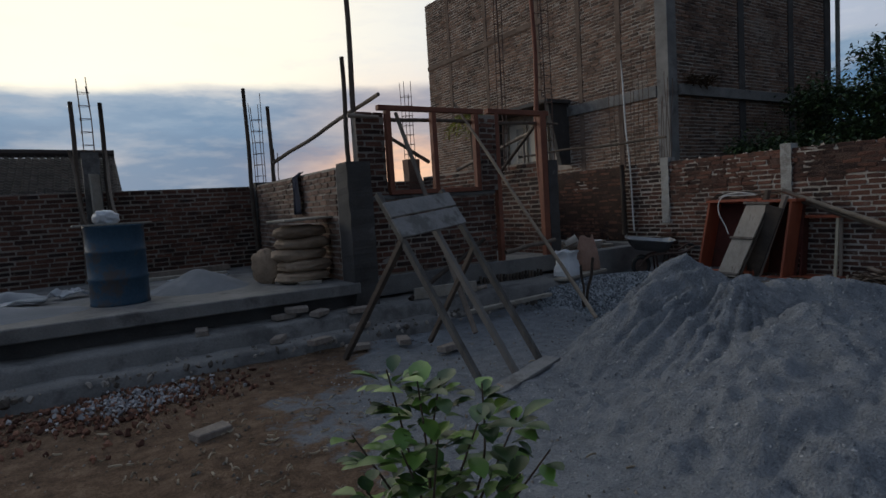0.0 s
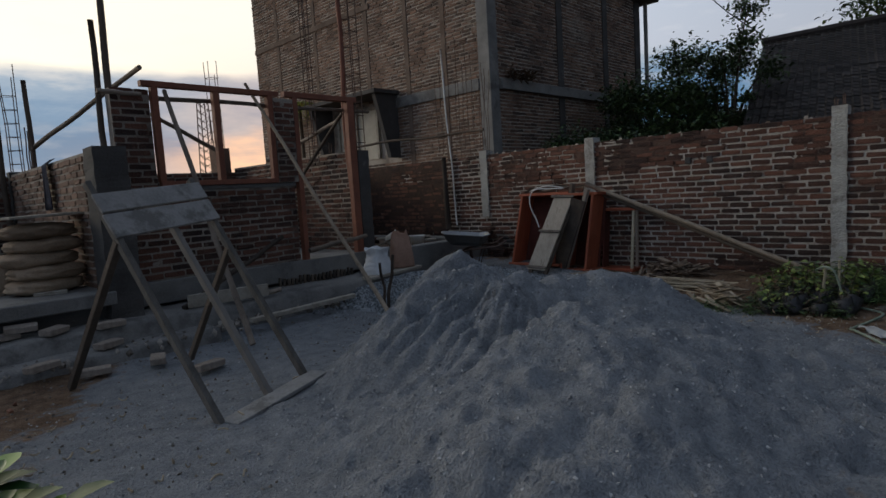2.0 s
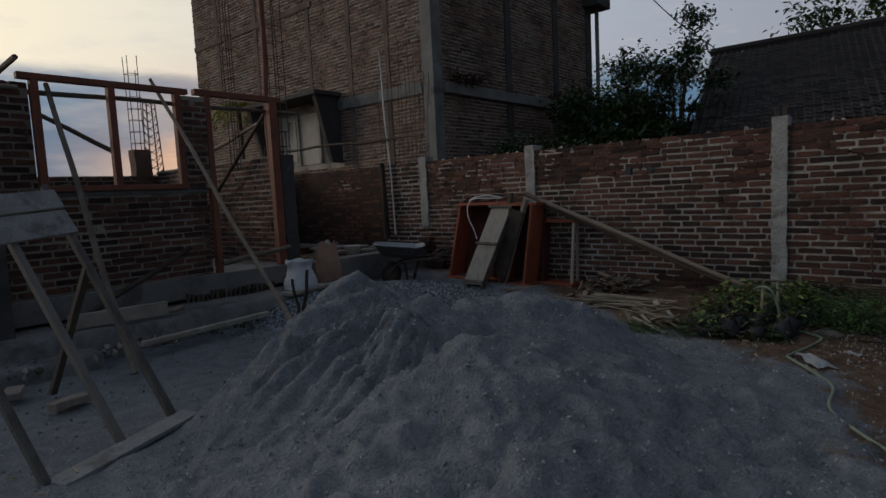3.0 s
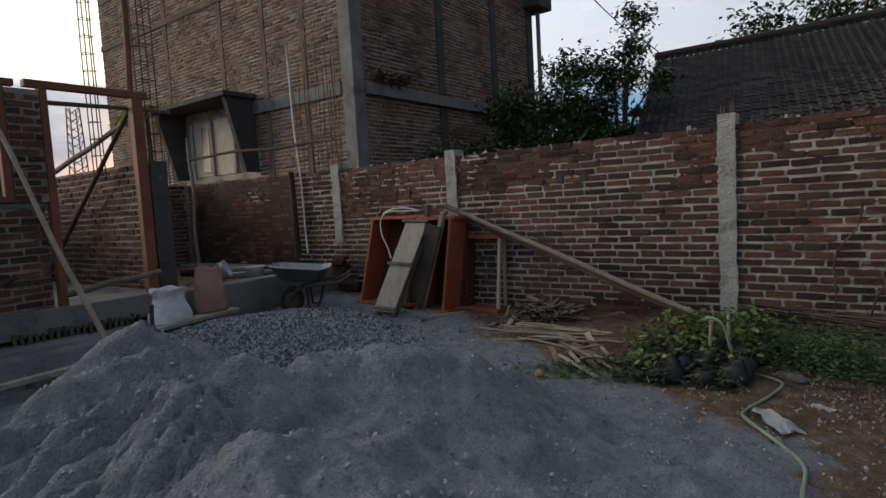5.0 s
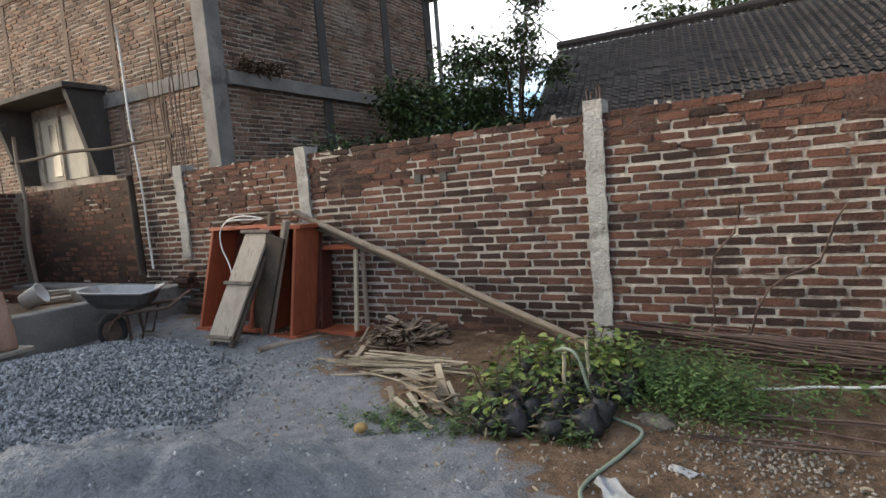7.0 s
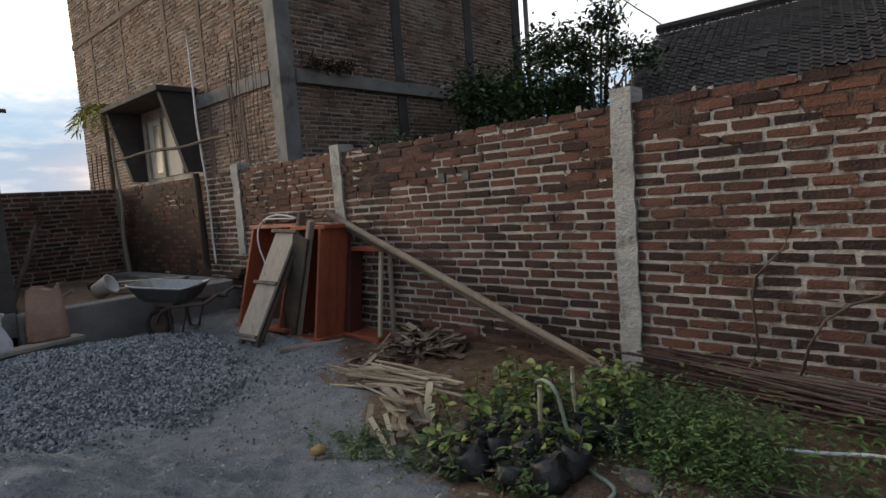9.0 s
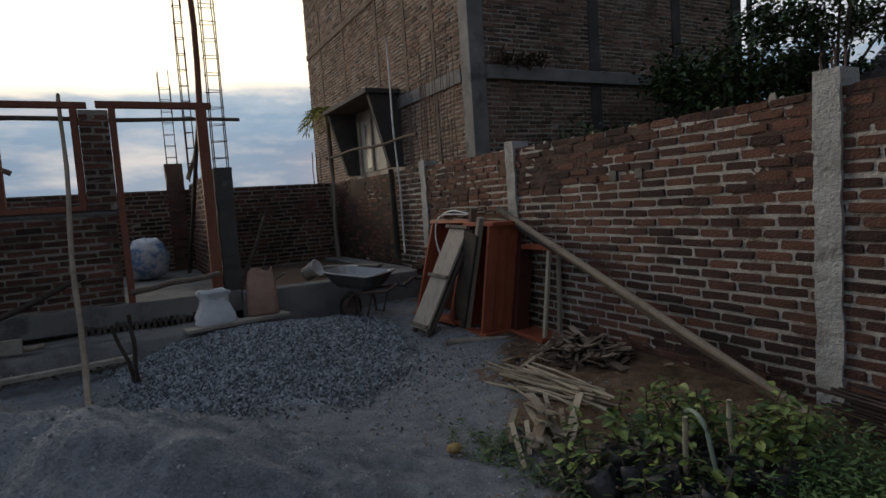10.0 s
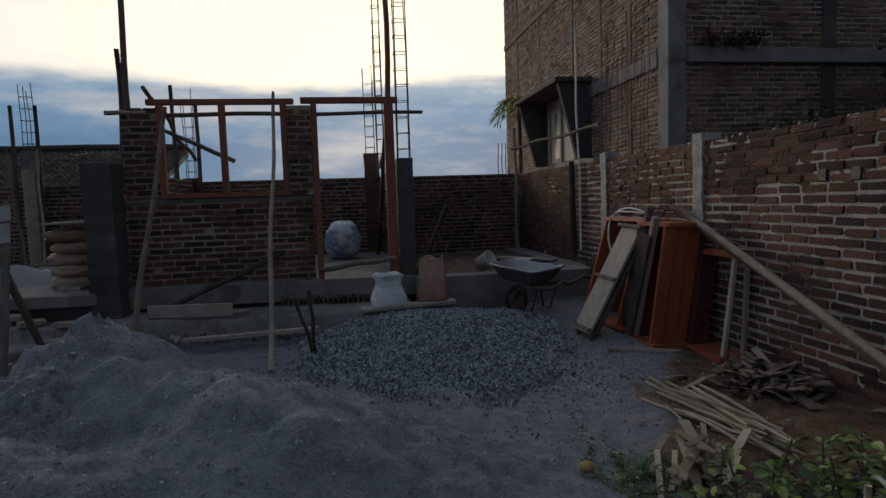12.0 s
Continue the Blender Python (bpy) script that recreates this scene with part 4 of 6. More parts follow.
pole((2.60, 5.82, 2.28), (2.98, 5.84, 2.28), 0.024, TIMBER, "short cross pole at the pillar's top", 5, sway=0.005)
pole((2.98, 5.95, 2.27), (5.78, 5.95, 2.28), 0.024, TIMBER, "long cross pole tied behind the frames", 6, sway=0.012)
pole((3.15, 4.46, 0.04), (3.175, 5.79, 2.32), 0.027, TIMBER, "slanting prop leaning on the window frame", 7, sway=0.01)
pole((4.312, 4.02, 0.06), (4.19, 6.12, 2.53), 0.020, POLE_BROWN, "bamboo prop leaning through the window onto the cross pole", 8, sway=0.015, knots=0.12)
pole((3.76, 6.10, 1.80), (3.10, 5.98, 2.12), 0.025, TIMBER, "slanting brace behind the window", 9, sway=0.002)
pole((5.33, 8.3, 0.55), (5.38, 5.97, 2.25), 0.026, TIMBER_DARK, "dark slanting brace behind the door frame", 10, sway=0.003)
pole((4.62, 5.78, 0.62), (5.42, 5.72, 0.72), 0.03, TIMBER, "short pole laid across the doorway", 11, sway=0.01)
pole((7.66, 8.84, 0.42), (7.62, 8.80, 2.45), 0.03, TIMBER, "weathered pole standing by the wall", 12)
pole((7.62, 8.95, 2.12), (7.66, 5.60, 2.08), 0.022, TIMBER_DARK, "horizontal dark bamboo along the wall", 13, sway=0.02)
pole((7.68, 6.45, 0.6), (7.68, 6.47, 1.74), 0.045, TIMBER_DARK, "dark downpipe on the brick wall", 14, sway=0.0)
pole((7.72, 6.30, 0.66), (7.74, 6.46, 3.42), 0.012, PVC, "thin white plastic pipe rising above the wall", 15, name="pipe", sway=0.012, taper=1)
pole((4.62, 4.46, 0.0), (4.60, 4.30, 0.62), 0.018, TIMBER_DARK, "short dark stake stuck in the gravel", 16, name="stake", sway=0.01)
pole((4.62, 4.47, 0.0), (4.48, 4.36, 0.55), 0.016, TIMBER_DARK, "short dark stake stuck in the gravel", 17, name="stake", sway=0.01)
pole((7.56, 3.87, 1.185), (7.55, 0.97, 0.025), 0.028, POLE_BROWN, "long grey pole leaning along the brick wall", 18, sway=0.012, knots=0.05)
pole((7.60, 3.72, 1.065), (7.60, 1.30, 0.10), 0.026, TIMBER_DARK, "dark thinner pole lying under the long leaning pole", 20, sway=0.012)


def rebar_cage(x, y, z0, z1, w, label, seed):
    """Four starter bars with stirrups."""
    rnd = random.Random(seed)
    cage = empty("rebar_cage", (x, y, z0), label, "rebar", "starter bars of the columns")
    tops = []
    for dx, dy in ((0, 0), (w, 0), (w, w), (0, w)):
        bm = bmesh.new()
        top = z1 - rnd.uniform(0, 0.25)
        tops.append(top)
        rod(bm, [(x + dx, y + dy, z0 - 0.1), (x + dx + rnd.uniform(-0.01, 0.01), y + dy, (z0 + top) / 2), (x + dx + rnd.uniform(-0.03, 0.03), y + dy, top)], 0.006, 5)
        part("bar", bm, RUST, cage)
    z = z0 + 0.1
    while z < min(tops) - 0.05:
        bm = bmesh.new()
        e = 0.008
        rod(bm, [(x - e, y - e, z), (x + w + e, y - e, z), (x + w + e, y + w + e, z + 0.01), (x - e, y + w + e, z), (x - e, y - e, z)], 0.004, 4)
        part("stirrup", bm, RUST, cage)
        z += 0.17
    return cage


rebar_cage(5.49, 5.87, 1.78, 4.3, 0.13, "rusty steel starter bars above the door column", 1)
pole((5.40, 7.9, 1.82), (5.42, 6.1, 2.18), 0.03, TIMBER, "squared timber brace above the side wall", 19, sway=0.008)
rebar_cage(5.30, 6.55, 1.79, 4.4, 0.08, "rusty steel starter bars rising from the side wall", 6)
rebar_cage(2.49, 9.03, 1.78, 3.15, 0.12, "rusty steel starter bars above the back column", 2)
rebar_cage(0.26, 9.0, 2.24, 3.25, 0.12, "rusty steel starter bars above a back column", 3)
rebar_cage(5.24, 9.18, 2.12, 3.55, 0.14, "rusty steel starter bars beyond the back wall", 4)
for x, h in ((2.36, 3.17), (2.70, 2.92)):
    pole((x + 0.02, 8.96, 0.5), (x, 8.95, h), 0.035, TIMBER_DARK, "dark formwork timber standing at the back column", 21, sway=0.008)
for x, h in ((0.16, 2.88), (0.49, 2.88)):
    pole((x, 8.93, 0.5), (x, 8.93, h), 0.033, TIMBER_DARK, "dark formwork timber standing at the back column", 22, sway=0.008)
pole((0.30, 8.72, 0.52), (0.09, 8.88, 2.26), 0.022, TIMBER, "slanting prop at the back column", 23)
pole((0.55, 8.72, 0.52), (0.50, 8.88, 2.26), 0.02, TIMBER, "slanting prop at the back column", 24)


def spline(pts, per=6):
    pts = [Vector(p) for p in pts]
    out = []
    for i in range(len(pts) - 1):
        p0, p1, p2, p3 = pts[max(i - 1, 0)], pts[i], pts[i + 1], pts[min(i + 2, len(pts) - 1)]
        for k in range(per):
            t = k / per
            out.append(0.5 * ((2 * p1) + (p2 - p0) * t + (2 * p0 - 5 * p1 + 4 * p2 - p3) * t * t + (3 * p1 - p0 - 3 * p2 + p3) * t ** 3))
    return out + [pts[-1]]


# formwork boxes and boards leaning on the wall
def slab_board(name, parent, at, along, across, thick, material, label=""):
    """A board spanned by three edges from one corner, its arrises broken."""
    o, u, v, w = (Vector(k) for k in (at, along, across, thick))
    bm = bmesh.new()
    c = [bm.verts.new(o + u * i + v * j + w * k) for i, j, k in ((0, 0, 0), (1, 0, 0), (1, 1, 0), (0, 1, 0), (0, 0, 1), (1, 0, 1), (1, 1, 1), (0, 1, 1))]
    for f in ((0, 1, 2, 3), (7, 6, 5, 4), (0, 4, 5, 1), (1, 5, 6, 2), (2, 6, 7, 3), (3, 7, 4, 0)):
        bm.faces.new([c[k] for k in f])
    bmesh.ops.recalc_face_normals(bm, faces=bm.faces)
    bmesh.ops.bevel(bm, geom=bm.edges[:], offset=0.004, segments=1, affect="EDGES")
    return part(name, bm, material, parent, label)


def formwork_box(at, up, wide, deep, label, planks):
    """An open box on its end: far and near sides, head, foot and a back panel; the near side of upright planks."""
    o, u, v, d = (Vector(k) for k in (at, up, wide, deep))
    f = empty("formwork_box", o, label, "formwork")
    t = v.normalized() * 0.03
    n = u.normalized() * 0.035
    slab_board("side_board", f, o + n, u - n * 2, d, t, ORANGE)
    for k in range(planks):
        step = t * (0.35 * (planks - 1 - k)) if planks > 1 else t * 0
        slab_board("side_board", f, o + v - t + step + d * (k / planks) - n * (0.3 * k), u + n * (0.3 * k), d * (0.97 / planks), t * -1, ORANGE)
    slab_board("head_board", f, o + u - t * 1.2, v + t * 2.4, d, n * -1, ORANGE)
    slab_board("foot_board", f, o - t * 1.5, v + t * 2.8, d * 0.98, n, ORANGE)
    slab_board("back_panel", f, o + d, u, v, d.normalized() * 0.014, MAROON, "dark maroon back panel")
    return f


formwork_box((7.10, 4.78, 0.165), (0.235, -0.05, 0.94), (0.05, -0.66, 0.0), (0.30, 0.02, -0.03), "orange-painted open wooden formwork box leaning on the wall", 1)
formwork_box((7.20, 4.09, 0.10), (0.085, -0.10, 0.985), (0.03, -0.37, 0.0), (0.32, 0.0, -0.01), "orange-painted wooden formwork trough standing against the wall", 3)
g = empty("open_crate", (7.6, 3.3, 0.08), "open orange wooden crate leaning on the brick wall", "formwork")
slab_board("head_board", g, (7.625, 3.69, 0.83), (0.0, -0.44, 0.0), (0.13, 0.0, 0.0), (0, 0, 0.035), ORANGE)
slab_board("foot_board", g, (7.50, 3.70, 0.085), (0.0, -0.45, 0.0), (0.25, -0.03, 0.0), (0, 0, 0.04), ORANGE)
slab_board("stile", g, (7.535, 3.26, 0.125), (0.09, 0.0, 0.705), (0.03, 0.0, 0.0), (0, 0.035, 0), BAMBOO, "bare wood stile")
slab_board("stile", g, (7.70, 3.27, 0.125), (0.03, 0.0, 0.705), (0.03, 0.0, 0.0), (0, 0.035, 0), TIMBER, "grey wood stile")
slab_board("stile", g, (7.53, 3.65, 0.125), (0.09, 0.0, 0.705), (0.14, 0.0, 0.0), (0, 0.025, 0), MAROON, "dark red side board")
g = empty("board_pair", (6.9, 4.15, 0.1), "two cement-stained boards battened together, leaning on the formwork", "board")
foot, rise, over = Vector((6.845, 4.34, 0.165)), Vector((0.365, -0.22, 0.90)), Vector((0.035, -0.245, -0.012))
back = over.cross(rise).normalized()
back = back if back.x > 0 else -back
slab_board("board", g, foot, rise, over, back * 0.028, WARM_BOARD)
slab_board("board", g, foot + back * 0.05 + over * 0.12, rise * 0.98, over * 0.96, back * 0.03, TIMBER_DARK, "dark stained under-board")
for k, ext in ((0.02, 0.06), (0.50, 0.10), (0.97, 0.16)):
    slab_board("batten", g, foot + rise * k - over * ext - back * 0.026, over * (1 + 1.5 * ext), rise.normalized() * 0.032, back * 0.026, TIMBER)
slab_board("rest_block", g, (6.83, 4.36, 0.03), (0.03, -0.05, 0.14), (0.04, 0.0, 0.0), (0, -0.05, 0), TIMBER_DARK)
slab_board("rest_block", g, (6.87, 4.14, 0.03), (0.02, -0.03, 0.14), (0.04, 0.0, 0.0), (0, -0.05, 0), TIMBER_DARK)
for at, along, across, thick, material, label in (
    # first two are one plank: lit edge in paler timber, shaded face in darker
    ((7.235, 4.045, 0.03), (0.0, -0.385, 1.09), (0.045, -0.012, 0.0), (0.0, 0.045, 0.016), TIMBER, "lit narrow edge of the plank leaning on the formwork"),
    ((7.21, 4.27, 0.03), (0.0, -0.385, 1.00), (0.0, -0.20, -0.06), (0.025, 0.0, 0.0), TIMBER_DARK, "shaded broad face of the plank leaning on the formwork"),
    ((7.30, 4.17, 0.10), (0.02, -0.25, 1.10), (0.05, -0.02, 0.0), (0.0, 0.04, 0.01), TIMBER_DARK, "dark post standing up behind the leaning boards"),
):
    g = empty("plank", at, label, "plank")
    slab_board("board", g, at, along, across, thick, material)
bm = bmesh.new()
rod(bm, wavy((6.90, 3.78, 0.10), (7.42, 3.58, 0.08), 6, 0.005, 2), 0.032, 8)
thing("pole", bm, TIMBER, "short round pole lying under the formwork", "pole", smooth=True)
bm = bmesh.new()
rod(bm, spline([(7.40, 4.62, 1.13), (7.36, 4.5, 1.17), (7.36, 4.3, 1.19), (7.40, 4.1, 1.15), (7.37, 4.3, 1.155), (7.33, 4.5, 1.15), (7.29, 4.56, 1.06), (7.27, 4.54, 0.92), (7.26, 4.46, 0.78), (7.24, 4.40, 0.66)], 4), 0.0075, 7)
thing("hose", bm, PVC, "pale hose looped over the formwork", "hose", smooth=True)
for k in range(5):
    r = random.Random(520 + k)
    pole((7.52, 4.80 - 0.02 * k, 1.12 + 0.012 * k), (7.62 + r.uniform(-0.1, 0.1), 4.15 - r.uniform(0, 0.3), 1.14 + 0.012 * k), 0.012, TIMBER_DARK, "dark stick lying across the formwork's head", 90 + k, name="stick", sway=0.02, group="sticks on the formwork")


def wheelbarrow():
    """Shallow flared pan on bent-tube handles, one wheel under its nose, two legs."""
    w = empty("wheelbarrow", (6.68, 5.22, 0.12), "cement-crusted steel wheelbarrow standing on the gravel", "wheelbarrow")
    m = pose(6.64, 5.26, 0.0, 0, 6.5, -46) @ Matrix.Diagonal((0.80, 0.92, 1.0, 1.0))
    top = [(-0.38, -0.15), (-0.33, -0.24), (-0.2, -0.28), (0.26, -0.30), (0.36, -0.26), (0.38, -0.16), (0.38, 0.16), (0.36, 0.26), (0.26, 0.30), (-0.2, 0.28), (-0.33, 0.24), (-0.38, 0.15)]
    n = len(top)

    def pan(name, levels, material, label):
        bm = bmesh.new()
        rings = [[bm.verts.new(m @ Vector((x * k + 0.03 * (1 - k), y * k, z + 0.02 * (x > 0.3) * (k > 0.9)))) for x, y in top] for k, z in levels]
        for a, b in zip(rings, rings[1:]):
            for i in range(n):
                bm.faces.new((a[i], a[(i + 1) % n], b[(i + 1) % n], b[i]))
        bm.faces.new(rings[-1])
        return part(name, bm, material, w, label)

    pan("tray", ((1.0, 0.615), (0.97, 0.60), (0.80, 0.525), (0.64, 0.48)), CONCRETE_DARK, "dark grey underside of the tray")
    pan("tray_lining", ((1.0, 0.617), (1.05, 0.620), (1.06, 0.630), (1.03, 0.636), (0.985, 0.620), (0.80, 0.540), (0.66, 0.505)), STEEL, "cement-crusted inside and rolled rim")
    for s in (-1, 1):
        bm = bmesh.new()
        rod(bm, spline([m @ Vector(v) for v in ((-0.12, s * 0.05, 0.255), (0.0, s * 0.12, 0.40), (0.3, s * 0.23, 0.47), (0.52, s * 0.25, 0.50), (0.66, s * 0.25, 0.58), (0.76, s * 0.25, 0.58))], 4), 0.015, 8)
        handle = part("handle", bm, RUST, w, smooth=True)
        bm = bmesh.new()
        rod(bm, [m @ Vector((0.67, s * 0.25, 0.58)), m @ Vector((0.77, s * 0.25, 0.58))], 0.02, 8)
        part("grip", bm, RUBBER, handle, "black rubber grip", smooth=True)
        bm = bmesh.new()
        rod(bm, [m @ Vector(v) for v in ((0.10, s * 0.2, 0.44), (0.16, s * 0.22, 0.20), (0.26, s * 0.22, 0.20), (0.32, s * 0.22, 0.46))], 0.014, 6)
        part("leg", bm, RUST, w, smooth=True)
    bm = bmesh.new()
    c = Vector((-0.10, 0, 0.255))
    k = 20
    rings = []
    for i in range(k):
        a = i * math.tau / k
        rings.append([bm.verts.new(m @ (c + Vector((math.cos(a) * (0.125 + 0.035 * math.cos(b)), 0.04 * math.sin(b), math.sin(a) * (0.125 + 0.035 * math.cos(b)))))) for b in (q * math.tau / 8 for q in range(8))])
    for i in range(k):
        for q in range(8):
            bm.faces.new((rings[i][q], rings[i][(q + 1) % 8], rings[(i + 1) % k][(q + 1) % 8], rings[(i + 1) % k][q]))
    wheel = part("wheel", bm, RUBBER, w, "black rubber tyre", smooth=True)
    bm = bmesh.new()
    rod(bm, [m @ (c + Vector((0, -0.025, 0))), m @ (c + Vector((0, 0.025, 0)))], 0.095, 16)
    part("rim", bm, RUST, wheel)
    return w


wheelbarrow()

# sacks on the plank in front of the beam
bm = bmesh.new()
beam(bm, (5.02, 5.26, 0.262), (5.98, 5.44, 0.270), 0.17, 0.035)
thing("plank", bm, PALE_BOARD, "pale plank lying on the gravel's edge under the sacks", "plank")


def standing_sack(c, w, d, h, yaw, material, label, seed, lean=0.0, crush=1.0, flare=0.0, hollow=0.3, taper=0.2, pinch=0.0):
    """Sack standing on its end: full foot, waist, folded mouth open to the fill inside."""
    bm = bmesh.new()
    m = pose(*c, lean, 0, yaw)
    rings = []
    n = 44
    rim = 22
    for k in range(rim + 7):
        t = min(k / rim, 1)
        down = max(k - rim, 0) / 6
        swell = 1.04 + 0.03 * math.sin(math.pi * min(t * 1.6, 1)) - taper * smooth(t / 0.8) + flare * smooth((t - 0.78) / 0.22)
        swell *= 1 - (0.07 + 0.14 * down if down else 0)
        ring = []
        for i in range(n):
            a = i * math.tau / n
            cx, cy = math.copysign(abs(math.cos(a)) ** 0.5, math.cos(a)), math.copysign(abs(math.sin(a)) ** 0.6, math.sin(a))
            folds = 1 - abs(noise.noise(Vector((cx * 3.2, cy * 3.2, t * 5.5 + seed)))) * 2
            wr = 1 + 0.03 * noise.noise(Vector((cx * 1.6, cy * 1.6, t * 1.5 + seed))) + 0.055 * crush * folds * (0.35 + t)
            wr += 0.035 * crush * noise.noise(Vector((cx * 9, cy * 9, t * 12 + seed)))
            dz = (0.10 * noise.noise(Vector((cx * 1.3, cy * 1.3, seed))) + 0.02 * noise.noise(Vector((cx * 4, cy * 4, seed)))) * t * t * h * 1.6
            ring.append(bm.verts.new(m @ Vector((cx * w / 2 * swell * wr, cy * d / 2 * swell * wr * (1 - pinch * smooth((t - 0.45) / 0.5)), h * (t - hollow * down) + dz * (1 - down)))))
        rings.append(ring)
    mid = bm.verts.new(m @ Vector((0, 0, h * (1 - hollow) + 0.02)))
    for a, b in zip(rings, rings[1:]):
        for i in range(n):
            bm.faces.new((a[i], a[(i + 1) % n], b[(i + 1) % n], b[i]))
    bm.faces.new(rings[0][::-1])
    for i in range(n):
        bm.faces.new((rings[-1][i], rings[-1][(i + 1) % n], mid))
    return thing("sack", bm, material, label, "sack", smooth=True)


standing_sack((5.30, 5.39, 0.28), 0.33, 0.26, 0.31, 12, SACK_WHITE, "white woven sack, open and half full, on a plank", 1, flare=0.12, crush=1.5, taper=0.34)
standing_sack((5.76, 5.46, 0.285), 0.28, 0.17, 0.44, -8, SACK_BROWN, "crumpled brown paper cement sack standing on a plank", 2, lean=-5, crush=1.2, hollow=0.04, flare=-0.12, taper=0.12, pinch=0.7)

# inside the unfinished house
bm = bmesh.new()
pillow(bm, (4.83, 8.1, 0.79), (0.52, 0.46, 0.56), 10, 2.3, 0.15, 5)
thing("plastic_bag", bm, BLUE_WHITE, "blue and white printed bag standing on the floor", "bag", smooth=True)
bm = bmesh.new()
spin(bm, [(0.001, 0), (0.085, 0), (0.105, 0.18), (0.112, 0.19), (0.098, 0.19), (0.078, 0.02), (0.001, 0.02)], (6.56, 6.56, 0.46), 22)
bmesh.ops.rotate(bm, verts=bm.verts, cent=(6.56, 6.56, 0.54), matrix=Euler((1.1, 0.3, 0.6)).to_matrix())
thing("bucket", bm, PVC, "pale plastic bucket lying on its side", "bucket", smooth=True)
column("column_back_mid", 5.20, 5.44, 9.14, 9.34, 0.4, 2.12, BRICK_OLD, "short brick and mortar column in the back wall", seed=15)
for x, y in ((7.45, 9.22), (7.52, 9.24), (7.58, 9.22)):
    pole((x, y, 1.6), (x + 0.01, y, 2.25), 0.008, RUST, "single rusty starter bar above the back wall", 31, name="rebar", sway=0.005, taper=1, group="starter bars at the back wall")
for x in (1.98, 2.06, 2.12):
    pole((2.54, 8.2 + (x - 2) * 2, 1.6), (2.55, 8.2 + (x - 2) * 2, 2.15 + (x - 2)), 0.007, RUST, "single rusty starter bar above the side wall", 32, name="rebar", sway=0.005, taper=1, group="starter bars at the side wall")

# slab clutter
me = grid_mesh(list(np.arange(0.6, 1.75, 0.03)), list(np.arange(6.2, 7.5, 0.03)), lambda x, y: 0.505 + max(0, hump(x, y, 1.15, 6.85, 0.5, 0.55, 0.23)) + 0.012 * noise.noise(Vector((x * 8, y * 8, 0))))
me.materials.append(SAND)
tagged(new("sand_heap", me), "small cone of grey sand on the concrete slab", "sand heap", kind="stuff")
me = grid_mesh(list(np.arange(-2.2, 0.15, 0.04)), list(np.arange(5.75, 7.0, 0.04)), lambda x, y: 0.505 + max(0, hump(x, y, -0.9, 6.35, 1.0, 0.5, 0.14)) + 0.01 * noise.noise(Vector((x * 8, y * 8, 0))))
me.materials.append(SAND)
tagged(new("sand_heap", me), "low spread of grey sand beside the blue drum", "sand heap", kind="stuff")


def rag(name, centre, size, yaw, material, label, category, seed, lift=0.05):
    """A crumpled sheet with thickness."""
    m = pose(*centre, 0, 0, yaw)
    bm = bmesh.new()
    n = 16
    rows = []
    for j in range(n + 1):
        row = []
        for i in range(n + 1):
            u, v = i / n - 0.5, j / n - 0.5
            w = Vector((u * 2.4 + seed, v * 2.4, seed))
            edge = 1 + 0.3 * noise.noise(Vector((u * 3, v * 3, seed + 4)))
            row.append(bm.verts.new(m @ Vector((u * size[0] * edge, v * size[1] * edge, lift * (0.55 + 0.9 * noise.noise(w) + 0.3 * noise.noise(w * 2.5)) * (1.2 - 2.2 * max(abs(u), abs(v)) ** 2)))))
        rows.append(row)
    for a, b in zip(rows, rows[1:]):
        for k in range(n):
            bm.faces.new((a[k], a[k + 1], b[k + 1], b[k]))
    bmesh.ops.solidify(bm, geom=bm.faces[:], thickness=0.006)
    return thing(name, bm, material, label, category, smooth=True)


rag("sack", (1.25, 7.35, 0.56), (0.55, 0.4), 20, SACK_WHITE, "empty white sack thrown behind the small sand cone", "sack", 1, 0.08)
rag("sack", (-0.6, 7.1, 0.53), (0.8, 0.5), 10, SACK_WHITE, "empty white sack spread on the slab", "sack", 2, 0.12)
rag("sack", (-0.05, 7.35, 0.53), (0.3, 0.25), 30, SACK_WHITE, "small crumpled white sack on the slab", "sack", 3, 0.12)


def plank(p, q, w, h, material, label, group=""):
    bm = bmesh.new()
    beam(bm, p, q, w, h)
    return thing("plank", bm, material, label, "plank", group)


plank((0.5, 8.7, 0.56), (1.9, 8.8, 0.57), 0.14, 0.08, TIMBER, "long grey timber lying on the slab by the back wall")
plank((0.6, 8.4, 0.54), (1.75, 8.25, 0.54), 0.12, 0.04, PALE_BOARD, "pale board lying on the slab by the back wall")
plank((0.36, 8.88, 0.55), (0.34, 8.9, 1.95), 0.16, 0.03, PALE_BOARD, "pale formwork board upright on the back column")

# in front of the facade
plank((3.02, 5.36, 0.345), (3.80, 5.32, 0.335), 0.035, 0.12, PALE_BOARD, "pale board lying on the footing below the window")
plank((3.42, 4.98, 0.13), (4.62, 5.00, 0.16), 0.07, 0.04, PALE_BOARD, "narrow pale batten lying at the footing")
pole((3.0, 5.42, 0.28), (4.25, 5.72, 0.82), 0.03, TIMBER_DARK, "dark timber leaning low on the parapet", 33, sway=0.01)
pole((3.6, 5.35, 0.3), (3.95, 5.33, 0.31), 0.03, TIMBER, "short log on the footing", 34, sway=0.01)
pole((5.72, 6.5, 0.45), (6.3, 7.6, 1.3), 0.03, TIMBER_DARK, "dark timber leaning behind the door column", 35, sway=0.01)

